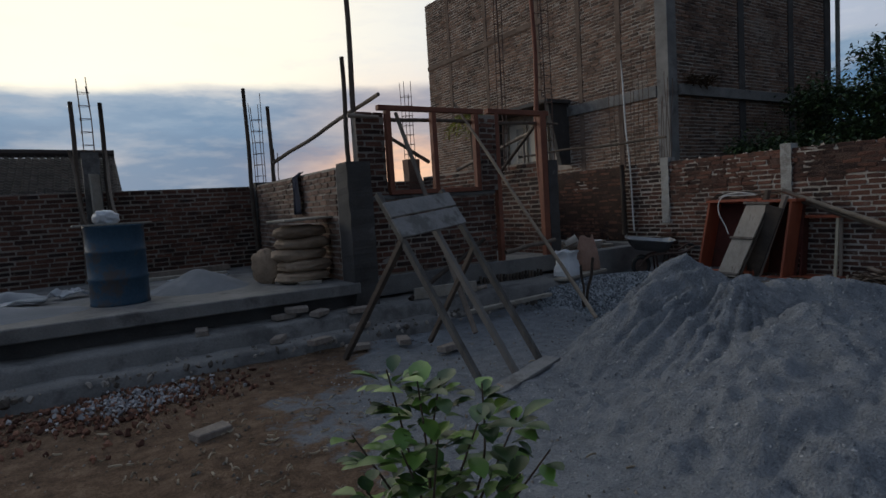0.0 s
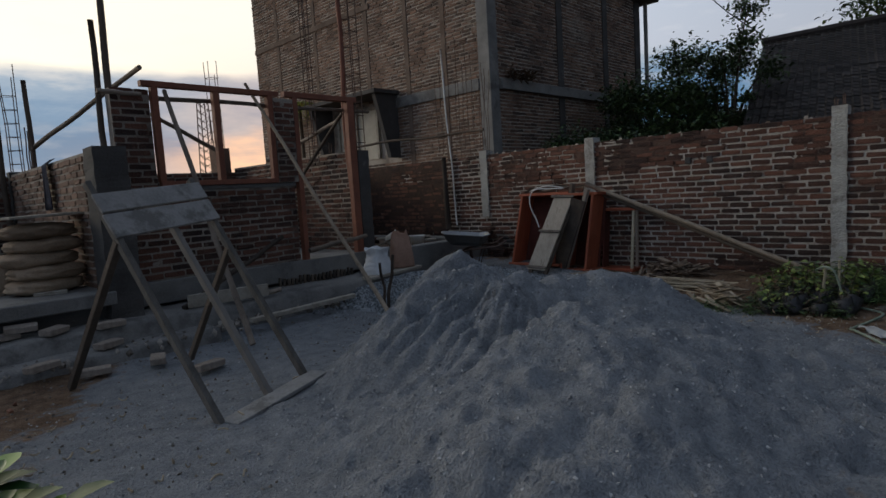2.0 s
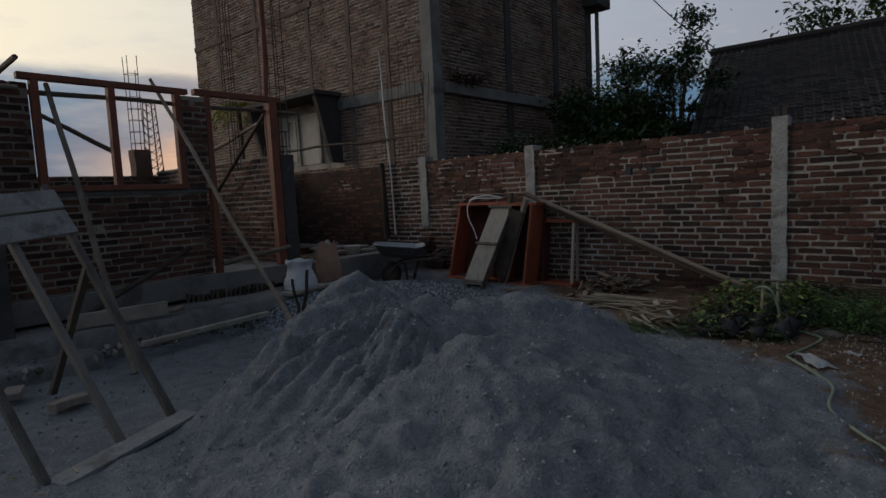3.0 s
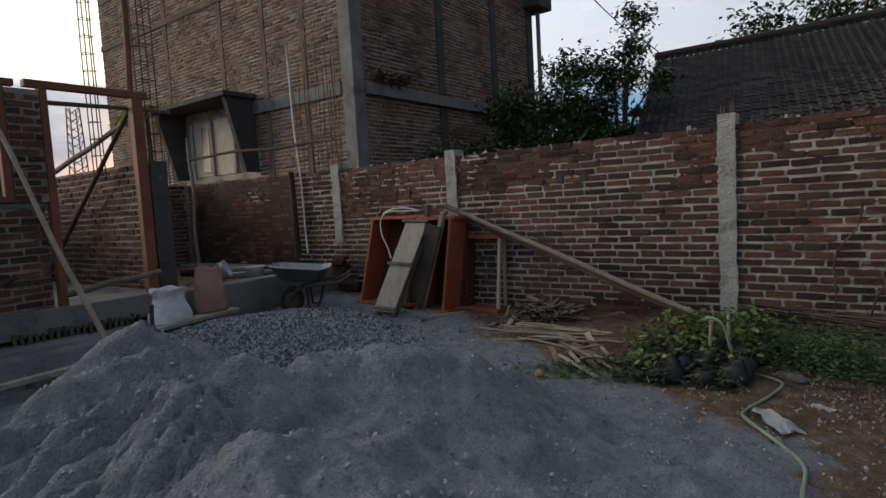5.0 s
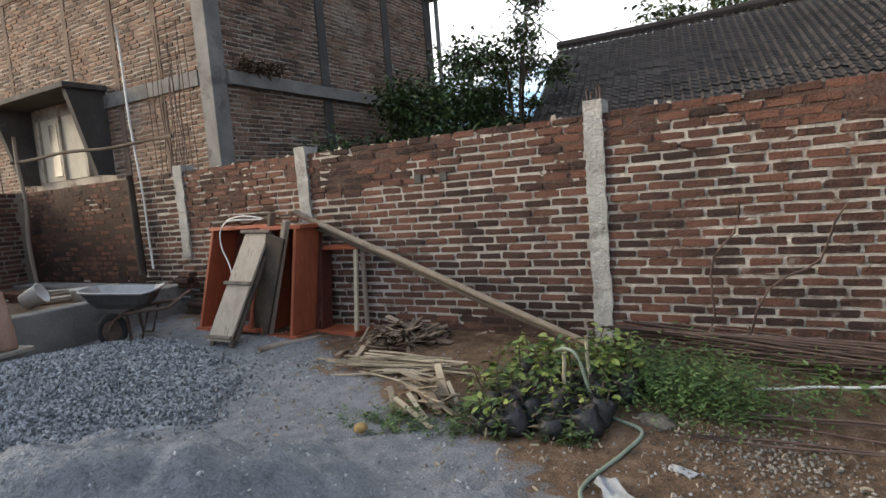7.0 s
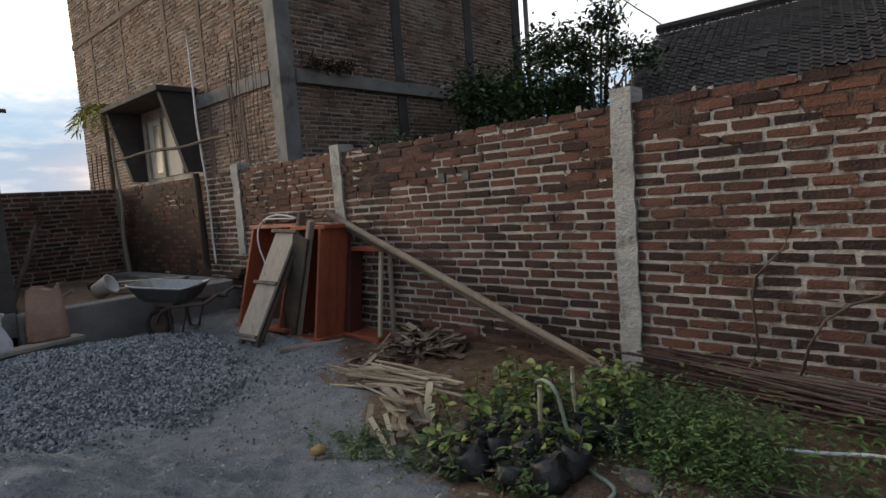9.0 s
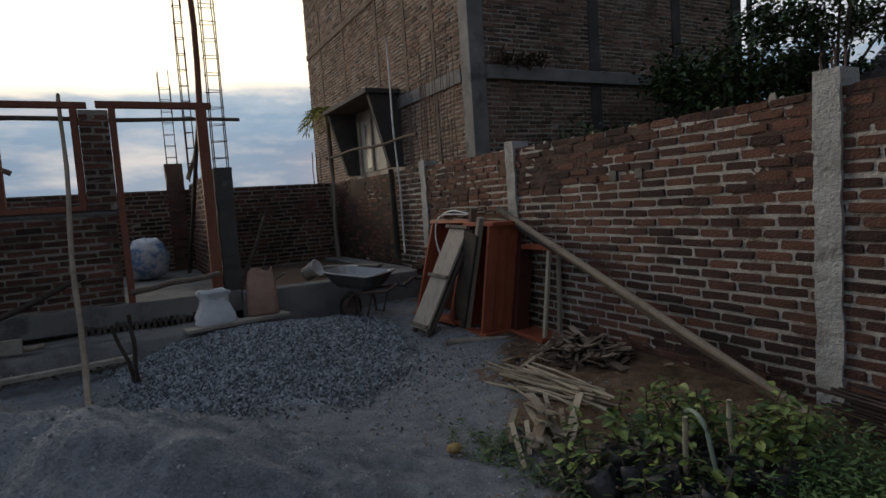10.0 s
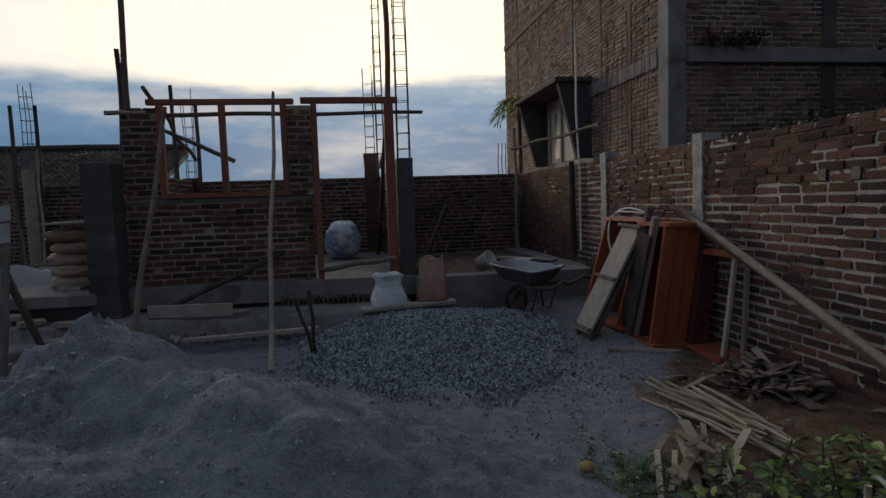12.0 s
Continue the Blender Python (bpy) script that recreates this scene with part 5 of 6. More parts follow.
# dark strips set on the footing face in place of its shaded slots
slot_row = empty("slat_formwork", (4.7, 5.785, 0.2), "row of short dark strips for the shaded slots below the door sill beam", "formwork")
for k in range(20):
    r = random.Random(930 + k)
    slab_board("slat", slot_row, (4.20 + 0.052 * k, 5.775, 0.235 + r.uniform(0, 0.015)), (0, 0, 0.10 + r.uniform(-0.015, 0.02)), (0.03 + r.uniform(-0.006, 0.006), 0, 0), (0, 0.022, 0), TIMBER_DARK)

# beyond the ground beam
plank((6.75, 6.9, 0.47), (7.45, 6.55, 0.46), 0.16, 0.03, PALE_BOARD, "pale board lying on the earth fill", "boards beyond the beam")
plank((6.95, 7.4, 0.50), (7.55, 6.75, 0.50), 0.14, 0.03, PALE_BOARD, "pale board lying on the earth fill", "boards beyond the beam")
plank((6.9, 7.15, 0.46), (7.5, 6.95, 0.46), 0.08, 0.06, TIMBER, "grey batten lying on the earth fill")
bm = bmesh.new()
spin(bm, [(0.001, 0), (0.09, 0), (0.12, 0.13), (0.125, 0.14), (0.11, 0.14), (0.08, 0.02), (0.001, 0.02)], (7.02, 6.5, 0.42), 20)
thing("basin", bm, PVC, "small pale plastic basin on the earth fill", "basin", smooth=True)
pole((5.98, 6.3, 0.48), (6.12, 6.0, 0.62), 0.012, PALE_BOARD, "trowel handle stuck in mortar", 36, name="tool_handle", sway=0.0, taper=1)


def loose_brick(x, y, z, yaw, tilt=0.0, size=(0.215, 0.105, 0.05), material=None, label="loose red brick lying on the ground", group="loose bricks"):
    bm = bmesh.new()
    box(bm, -size[0] / 2, size[0] / 2, -size[1] / 2, size[1] / 2, 0, size[2], 0.006)
    for v in bm.verts:
        v.co += Vector((noise.noise(v.co * 30), noise.noise(v.co * 30 + Vector((5, 0, 0))), noise.noise(v.co * 30 + Vector((0, 5, 0))))) * 0.005
    ob = thing("brick_loose", bm, material or BRICK_ONE, label, "brick", group)
    ob.matrix_basis = pose(x, y, z, tilt, 0, yaw)
    return ob


rnd = random.Random(40)
for k in range(9):
    loose_brick(7.62 + rnd.uniform(-0.03, 0.03), 5.35 + (k % 3) * 0.13, 0.47 + (k // 3) * 0.056 if k % 3 == 2 else 0.16 + (k // 3) * 0.056, 90 + rnd.uniform(-8, 8), label="red brick stacked at the foot of the wall", group="bricks stacked by the wall")
for k in range(8):
    loose_brick(6.85 + (k % 2) * 0.13 + rnd.uniform(-0.02, 0.02), 7.55 + (k // 4) * 0.24, 0.42 + ((k // 2) % 2) * 0.052, 90 + rnd.uniform(-10, 10), label="red brick stacked on the earth fill", group="bricks stacked on the fill")
BRICK_GREY = mat("cement_covered_brick", (0.15, 0.12, 0.10), (0.33, 0.29, 0.25), coarse=8, fine=60, bump=0.5, depth=0.006)
for x, y, z, yaw in ((0.58, 3.52, 0.02, 20), (1.66, 5.52, 0.27, 12), (1.78, 5.50, 0.32, -10), (1.98, 5.42, 0.27, 40), (1.78, 4.92, 0.11, 25), (2.05, 4.72, 0.04, -15), (1.5, 5.2, 0.13, 60), (2.35, 5.3, 0.26, 5), (2.45, 4.6, 0.05, 70), (2.28, 5.15, 0.13, 30), (2.62, 4.1, 0.04, 15), (0.9, 5.45, 0.26, 80)):
    loose_brick(x, y, z, yaw, rnd.uniform(-6, 6), material=BRICK_GREY, label="loose cement-smeared brick lying by the footing")


def rubble_spot(rnd):
    x, y = rnd.gauss(0.1, 0.45), rnd.gauss(4.55, 0.28)
    return x, y, ground_z(x, y) + 0.01


RUBBLE = mat("broken_brick_rubble", (0.085, 0.04, 0.028), (0.26, 0.13, 0.085), coarse=10, fine=60, bump=0.5, island=0.9)
CHALK = mat("white_mortar_rubble", (0.20, 0.20, 0.21), (0.44, 0.44, 0.45), coarse=10, fine=60, bump=0.5, island=0.6)
stones("brick_rubble", 800, rubble_spot, (0.008, 0.034), RUBBLE, "broken red brick rubble on bare earth", "rubble", 21)
stones("mortar_rubble", 420, lambda r: (lambda x, y: (x, y, ground_z(x, y) + 0.02))(r.gauss(0.28, 0.24), r.gauss(4.62, 0.18)), (0.006, 0.026), CHALK, "pale lumps of broken mortar on the rubble", "rubble", 22)
stones("footing_rubble", 500, lambda r: (lambda x: (x, r.gauss(5.15, 0.12), 0.10))(r.uniform(-1.5, 4.6)), (0.012, 0.045), PEBBLE, "grey stones and mortar lumps along the footing", "rubble", 23)
stones("side_pebbles", 700, lambda r: (lambda x, y: (x, y, ground_z(x, y) + 0.006))(r.gauss(6.35, 0.16), r.gauss(0.15, 0.22)), (0.005, 0.013), PEBBLE, "patch of small grey stones on brown earth", "pebbles", 24)
bm = bmesh.new()
pillow(bm, (6.0, 2.03, 0.045), (0.09, 0.07, 0.05), 20, 2.0, 0.2, 9, 12)
thing("stone", bm, mat("yellow_stone", (0.22, 0.14, 0.05), (0.38, 0.26, 0.11), coarse=9, fine=50), "yellowish stone lying on the bare ground", "stone", smooth=True)
bm = bmesh.new()
pillow(bm, (6.52, 0.62, 0.06), (0.2, 0.13, 0.06), 60, 2.2, 0.2, 10, 12)
thing("stone", bm, PEBBLE, "flat grey stone beside the green hose", "stone", smooth=True)

# hose, rag and scraps on the earth
def ground_path(pts, lift):
    return [(x, y, (z if z is not None else ground_z(x, y) + max(sand_z(x, y), 0) + lift)) for x, y, z in pts]


bm = bmesh.new()
rod(bm, spline(ground_path([(6.64, 1.16, 0.34), (6.59, 1.08, 0.375), (6.57, 1.01, 0.335), (6.56, 0.95, 0.15), (6.52, 0.88, None), (6.46, 0.78, None), (6.38, 0.66, None), (6.15, 0.70, None), (5.88, 0.78, None), (5.66, 0.73, None), (5.45, 0.56, None), (5.28, 0.46, None), (4.9, 0.42, None), (4.5, 0.15, None)], 0.009)), 0.0092, 8)
thing("garden_hose", bm, HOSE, "pale green garden hose trailing over the earth", "hose", smooth=True)
rag("rag", (5.76, 0.62, 0.04), (0.30, 0.11), 35, SACK_WHITE, "torn pale rag lying beside the hose", "rag", 5, 0.045)
rag("paper_scrap", (6.08, 0.44, 0.04), (0.12, 0.05), 70, SACK_WHITE, "small white paper scrap on the earth", "paper", 6, 0.02)
pole((6.55, 1.09, 0.02), (6.53, 1.07, 0.37), 0.013, BAMBOO, "thin bamboo stake among the seedlings", 41, name="stake", sway=0.004)
pole((6.72, 1.0, 0.03), (6.70, 1.0, 0.42), 0.012, BAMBOO, "thin bamboo stake among the seedlings", 42, name="stake", sway=0.004)
for p, q, s in (((6.98, 0.22, 0.11), (7.16, -0.38, 0.12), 1), ((6.80, 0.50, 0.10), (6.93, 0.30, 0.10), 2)):
    pole(p, q, 0.008, PVC, "thin white pipe lying among the weeds", 43 + s, name="pipe", sway=0.004, taper=1)
for k in range(6):
    o = random.Random(700 + k).uniform(0, 0.42)
    pole((6.36 + o, 0.45 - o * 0.3, 0.055 + 0.005 * k), (6.62 + random.Random(800 + k).uniform(-0.2, 0.5), -2.6, 0.05), 0.006, RUST, "long rusty reinforcing bar lying on the earth", 50 + k, name="rebar", sway=0.03, taper=1, group="rusty bars by the wall")
for k in range(30):
    r = random.Random(300 + k)
    x, z = r.uniform(7.42, 7.72), r.uniform(0.10, 0.30)
    pole((x, 1.12 - r.uniform(0, 0.25), z), (x - r.uniform(0.1, 0.35), -3.4, 0.04 + r.uniform(0, 0.08)), 0.0065, RUST, "long rusty bar lying along the wall's foot", 60 + k, name="rebar", sway=0.05, taper=1, group="rusty bars by the wall")
pole((7.55, 0.55, 0.1), (7.72, 0.30, 1.05), 0.008, RUST, "thin dry branch leaning on the brick wall", 70, name="branch", sway=0.05)
pole((7.6, 0.35, 0.1), (7.72, -0.25, 1.0), 0.008, RUST, "thin dry branch leaning on the brick wall", 71, name="branch", sway=0.06)


# offcuts and split bamboo by the wall
OFFCUT = mat("bark_offcut_wood", (0.085, 0.06, 0.045), (0.27, 0.215, 0.165), coarse=8, fine=60, bump=0.6, depth=0.006, island=0.7)


PALE_STRIP = mat("pale_split_bamboo", (0.24, 0.195, 0.14), (0.48, 0.42, 0.32), coarse=8, fine=60, bump=0.4, depth=0.004, island=0.4)


def offcuts(name, count, centre, spread, length, width, label, seed, yaw0, yawd, tilt=12, material=None):
    rnd = random.Random(seed)
    bm = bmesh.new()
    for _ in range(count):
        x, y = rnd.gauss(centre[0], spread[0]), rnd.gauss(centre[1], spread[1])
        top = centre[2] * math.exp(-((x - centre[0]) / spread[0] / 1.6) ** 2 - ((y - centre[1]) / spread[1] / 1.6) ** 2)
        z = ground_z(x, y) + 0.012 + rnd.uniform(0.1, 1.0) * top
        L, w = rnd.uniform(*length), rnd.uniform(*width)
        m = pose(x, y, z, rnd.uniform(-tilt, tilt), rnd.uniform(-tilt, tilt), yaw0 + rnd.uniform(-yawd, yawd))
        b = rnd.uniform(-0.02, 0.02)
        rings = []
        for i in range(4):
            u = (i / 3 - 0.5) * L
            rings.append([bm.verts.new(m @ Vector((u, s * w / 2, h + b * math.cos(math.pi * (i / 3 - 0.5))))) for s, h in ((-1, 0), (1, 0), (1, 0.008), (-1, 0.008))])
        for a, c in zip(rings, rings[1:]):
            for k in range(4):
                bm.faces.new((a[k], a[(k + 1) % 4], c[(k + 1) % 4], c[k]))
        bm.faces.new(rings[0])
        bm.faces.new(rings[-1])
    bmesh.ops.recalc_face_normals(bm, faces=bm.faces)
    return thing(name, bm, material or STRAW, label, "offcuts", kind="stuff")


offcuts("wood_offcuts", 130, (7.46, 2.72, 0.14), (0.13, 0.20), (0.10, 0.32), (0.02, 0.06), "heap of grey bark and wood offcuts by the wall", 31, 60, 70, 22, OFFCUT)
offcuts("bamboo_splits", 32, (6.87, 2.36, 0.06), (0.08, 0.14), (0.35, 0.95), (0.008, 0.020), "scattered pale split bamboo strips on the ground", 32, 97, 15, 5, PALE_STRIP)
offcuts("soil_litter", 320, (0.6, 2.6, 0.004), (0.75, 0.8), (0.015, 0.07), (0.003, 0.010), "pale slivers of wood and straw littered on the earth", 35, 40, 90, 6)
offcuts("yard_litter", 160, (6.0, 1.5, 0.003), (0.5, 0.9), (0.012, 0.045), (0.002, 0.007), "pale slivers and straw littered on the earth", 36, 40, 90, 6)
offcuts("bark_strips", 26, (6.46, 1.90, 0.14), (0.09, 0.10), (0.24, 0.46), (0.02, 0.05), "short thick bark strips piled at the seedlings", 33, 60, 22, 22)


# plants ----------------------------------------------------------------------------------
def leaf_shape(length, width, fold=0.25, droop=0.2):
    """Corner points and faces of one pointed, folded leaf along +x."""
    v, f = [(0, 0, 0)], []
    for t, w in ((0.3, 0.8), (0.6, 1.0), (0.85, 0.6)):
        z = -droop * length * t * t
        v += [(t * length, -w * width / 2, z + fold * width / 2 * w), (t * length, 0, z), (t * length, w * width / 2, z + fold * width / 2 * w)]
    v.append((length, 0, -droop * length))
    f += [(0, 1, 2), (0, 2, 3)]
    for k in (1, 4):
        f += [(k, k + 3, k + 4, k + 1), (k + 1, k + 4, k + 5, k + 2)]
    f += [(7, 10, 8), (8, 10, 9)]
    return v, f


def foliage(name, spots, length, width, seed, droop=0.25):
    """Many leaves in one mesh; spots: (place, direction)."""
    rnd = random.Random(seed)
    vs, fs = [], []
    for p, d in spots:
        L = length * rnd.uniform(0.6, 1.25)
        v, f = leaf_shape(L, width * rnd.uniform(0.7, 1.2), rnd.uniform(0.1, 0.5), droop * rnd.uniform(0.2, 2))
        q = Vector(d).to_track_quat("X", "Z") @ Euler((rnd.uniform(-0.7, 0.7), 0, 0)).to_quaternion()
        k = len(vs)
        vs += [tuple(Vector(p) + q @ Vector(c)) for c in v]
        fs += [tuple(i + k for i in g) for g in f]
    me = bpy.data.meshes.new(name)
    me.from_pydata(vs, [], fs)
    return me


def citrus(at, tops, seed):
    """The young tree near the path: bare stems, whorls of single leaves."""
    rnd = random.Random(seed)
    tree = empty("citrus_bush", at, "young citrus bush with glossy bright green leaves", "bush")
    base = Vector(at)
    shapes = []
    for k in range(6):
        v, f = leaf_shape(0.082 * (0.7 + 0.12 * k), 0.053 * (0.8 + 0.07 * k), 0.3, 0.05 + 0.05 * k)
        me = bpy.data.meshes.new("leaf")
        me.from_pydata(v, [], f)
        me.materials.append(LEAF_ONE)
        me.polygons.foreach_set("use_smooth", [True] * len(f))
        shapes.append(me)
    for top, count in tops:
        top = Vector(top) + Vector((0.035, 0.0, -0.02))
        low = base + Vector((rnd.uniform(-0.05, 0.05), rnd.uniform(-0.05, 0.05), 0.15))
        mid = low.lerp(top, 0.55) + Vector((rnd.uniform(-0.04, 0.04), rnd.uniform(-0.04, 0.04), -0.02))
        path = spline([base, low, mid, top], 4)
        bm = bmesh.new()
        rod(bm, path, 0.007, 6, 0.35)
        part("stem", bm, BARK, tree, smooth=True)
        for _ in range(int(count * 1.3)):
            t = 1 - abs(rnd.gauss(0, 0.24))
            i = max(3, min(len(path) - 1, int(t * (len(path) - 1))))
            a = rnd.uniform(0, math.tau)
            d = Vector((math.cos(a), math.sin(a), rnd.uniform(-0.15, 0.85)))
            p = path[i] + d * rnd.uniform(0.01, 0.05)
            ob = new("leaf", rnd.choice(shapes))
            ob.parent = tree
            ob.matrix_parent_inverse = tree.matrix_basis.inverted()
            q = d.to_track_quat("X", "Z")
            ob.matrix_basis = Matrix.LocRotScale(p, q, [rnd.uniform(0.75, 1.3)] * 3)
    return tree


LEAF_ONE = mat("citrus_leaf_single", (0.025, 0.065, 0.016), (0.14, 0.26, 0.05), rough=0.4, coarse=6, fine=30, bump=0.1, single=0.9, spec=0.45)
citrus((0.86, 1.50, 0.0), [((0.74, 1.58, 0.80), 26), ((0.80, 1.50, 0.77), 22), ((0.88, 1.50, 0.76), 20), ((0.98, 1.42, 0.74), 18), ((1.06, 1.36, 0.63), 16), ((0.62, 1.60, 0.62), 16), ((0.60, 1.48, 0.50), 14), ((1.10, 1.26, 0.55), 16), ((0.92, 1.36, 0.66), 16), ((0.80, 1.40, 0.62), 16), ((1.0, 1.28, 0.5), 12), ((0.70, 1.44, 0.6), 14)], 5)


def seedling(seed, height):
    rnd = random.Random(seed)
    s = empty("seedling", (0, 0, 0), "green seedling in a black plastic grow bag", "seedling", "seedlings by the wall")
    bm = bmesh.new()
    h = rnd.uniform(0.085, 0.14)
    spin(bm, [(0.001, 0), (0.058, 0), (0.072, 0.02), (0.076, h * 0.35), (0.066, h * 0.7), (0.07, h), (0.06, h), (0.055, h - 0.02), (0.001, h - 0.02)], (0, 0, 0), 14)
    for v in bm.verts:
        v.co += Vector((noise.noise(v.co * 32 + Vector((seed, 0, 0))), noise.noise(v.co * 32 + Vector((0, seed, 0))), noise.noise(v.co * 20 + Vector((0, 0, seed))))) * 0.022
    part("grow_bag", bm, POLYBAG, s, "black plastic grow bag", smooth=True)
    bm = bmesh.new()
    top = Vector((rnd.uniform(-0.04, 0.04), rnd.uniform(-0.04, 0.04), h + height))
    rod(bm, [(0, 0, h - 0.03), top * 0.6 + Vector((0.01, 0, 0)), top], 0.004, 5)
    part("stem", bm, BARK, s)
    spots = []
    for _ in range(26 if height > 0.14 else 9):
        t = rnd.uniform(0.25, 1.0)
        a = rnd.uniform(0, math.tau)
        p = Vector((0, 0, h)).lerp(top, t) + Vector((math.cos(a), math.sin(a), 0.2)) * rnd.uniform(0.0, 0.05)
        spots.append((p, (math.cos(a), math.sin(a), rnd.uniform(-0.2, 0.7))))
    me = foliage("leaves", spots, 0.054, 0.033, seed)
    me.materials.append(LEAF_SEEDLING)
    ob = new("leaves", me)
    ob.parent = s
    return s


rnd = random.Random(77)
kinds = [seedling(k, 0.06 + 0.045 * k) for k in range(5)]
waiting = list(range(5))
spots = [(x, y) for x in np.arange(6.27, 6.95, 0.135) for y in np.arange(0.92, 1.62, 0.14)]
for k, (x, y) in enumerate(spots):
    x, y = float(x) + rnd.uniform(-0.06, 0.06), float(y) + rnd.uniform(-0.06, 0.06) - 0.12 * (float(x) - 6.1)
    m = pose(x, y, ground_z(x, y) - 0.005, rnd.uniform(-20, 20), rnd.uniform(-20, 20), rnd.uniform(0, 360))
    tall = x + 0.5 * y > 7.08
    fresh = [q for q in waiting if (q > 1) == tall]
    if fresh:
        waiting.remove(fresh[0])
        kinds[fresh[0]].matrix_basis = m
    else:
        copy_thing(kinds[rnd.choice((2, 3, 4)) if tall else rnd.choice((0, 1))], m)


def weeds(name, count, area, height, length, width, material, label, seed):
    """Low stems with small leaves, as one mesh."""
    rnd = random.Random(seed)
    spots = []
    for _ in range(count):
        x, y = area(rnd)
        h = height * rnd.uniform(0.3, 1.0)
        a = rnd.uniform(0, math.tau)
        lean = Vector((math.cos(a) * 0.3, math.sin(a) * 0.3, 1)) * h
        for i in range(9):
            t = (i + 1) / 9
            b = rnd.uniform(0, math.tau)
            spots.append((Vector((x, y, ground_z(x, y))) + lean * t, (math.cos(b), math.sin(b), rnd.uniform(-0.2, 0.8))))
    me = foliage(name, spots, length, width, seed)
    me.materials.append(material)
    return tagged(new(name, me), label, "weeds", kind="stuff")


weeds("weeds", 950, lambda r: (r.gauss(6.80, 0.16), r.gauss(0.50, 0.23)), 0.25, 0.030, 0.008, LEAF_WEED, "low feathery green weeds at the wall's foot", 81)
weeds("weeds", 330, lambda r: (r.uniform(6.15, 6.95), r.uniform(0.85, 1.62)), 0.12, 0.04, 0.014, LEAF_DARK, "dark tangled undergrowth between the grow bags", 85)
offcuts("dry_twigs", 60, (6.48, 1.2, 0.13), (0.14, 0.15), (0.10, 0.26), (0.004, 0.008), "dry brown twigs lying over the grow bags", 34, 40, 90, 30, OFFCUT)
weeds("weeds", 70, lambda r: (r.gauss(7.15, 0.12), r.gauss(0.95, 0.2)), 0.24, 0.05, 0.02, LEAF_DARK, "dark green weeds below the brick wall", 82)
weeds("weeds", 120, lambda r: (r.gauss(7.2, 0.2), r.gauss(-0.5, 0.4)), 0.16, 0.045, 0.014, LEAF_WEED, "thin green weeds among the rusty bars", 83)
weeds("weeds", 90, lambda r: (r.gauss(6.2, 0.10), r.gauss(1.9, 0.2)), 0.07, 0.035, 0.01, LEAF_WEED, "sparse low grass at the edge of the seedlings", 84)


def crown_spots(rnd, limbs, count, spread):
    out = []
    while len(out) < count:
        tip, r = limbs[rnd.randrange(len(limbs))]
        d = Vector((rnd.gauss(0, 1), rnd.gauss(0, 1), rnd.gauss(0, 0.8)))
        p = tip + d * r * spread
        out.append((p, (rnd.uniform(-1, 1), rnd.uniform(-1, 1), rnd.uniform(-0.6, 0.6))))
    return out


def tree(at, height, radius, count, leaf, material, label, seed, sparse=0.45, name="tree", flat=1.0, low=0.5):
    rnd = random.Random(seed)
    t = empty(name, at, label, "tree")
    base = Vector(at)
    bm = bmesh.new()
    fork = base + Vector((rnd.uniform(-0.1, 0.1), rnd.uniform(-0.1, 0.1), height * 0.4))
    rod(bm, spline([base, base.lerp(fork, 0.5) + Vector((0.05, 0.03, 0)), fork], 4), radius * 0.09, 8, 0.7)
    part("trunk", bm, BARK, t, smooth=True)
    limbs = []
    for k in range(16):
        a = k * 2.4 + rnd.uniform(-0.3, 0.3)
        r = radius * math.sqrt(rnd.uniform(0.05, 1.0))
        tip = base + Vector((math.cos(a) * r, math.sin(a) * r, height * (low + (1 - low) * rnd.random()) * (1 - 0.25 * r / radius * flat)))
        limbs.append((tip, radius * rnd.uniform(0.25, 0.45)))
        bm = bmesh.new()
        rod(bm, spline([fork.lerp(base, rnd.uniform(0, 0.4)), fork.lerp(tip, 0.5) + Vector((0, 0, height * 0.05)), tip], 4), radius * 0.035, 5, 0.3)
        part("limb", bm, BARK, t, smooth=True)
    me = foliage("crown", crown_spots(rnd, limbs, count, sparse), leaf, leaf * 0.5, seed)
    me.materials.append(material)
    ob = new("crown", me)
    ob.parent, ob.matrix_parent_inverse = t, t.matrix_basis.inverted()
    tagged(ob, kind="stuff")
    return t


tree((12.4, 4.7, 0), 4.0, 1.1, 16000, 0.095, LEAF_DARK, "dense dark leafy tree behind the boundary wall", 91, 0.55)
tree((12.7, 3.75, 0), 4.7, 0.85, 6500, 0.085, LEAF_DARK, "tall sparse tree with bare twigs beside the tiled roof", 92, 0.45, low=0.42)
tree((12.75, 3.66, 0), 2.9, 0.42, 3500, 0.085, LEAF_DARK, "low dense shrub at the tiled roof's corner", 98, 0.5, name="shrub", low=0.3)
tree((13.4, 5.2, 0), 3.6, 0.8, 6000, 0.095, LEAF_DARK, "dark leafy tree beside the brick building", 93, 0.55)
tree((10.4, 5.3, 0), 2.45, 0.75, 4500, 0.08, LEAF_DARK, "dark shrub growing behind the boundary wall", 94, 0.5, name="shrub")
tree((9.3, 5.0, 0), 2.05, 0.5, 2000, 0.07, LEAF_DARK, "low dark shrub just behind the boundary wall", 95, 0.5, name="shrub")
tree((21.5, 0.8, 0), 7.0, 2.6, 9000, 0.17, LEAF_DARK, "large dark tree beyond the tiled roof", 96, 0.5)
tree((19.5, 3.2, 0), 5.4, 1.1, 1500, 0.12, LEAF_DARK, "thin sparse treetop beyond the tiled roof", 97, 0.6)
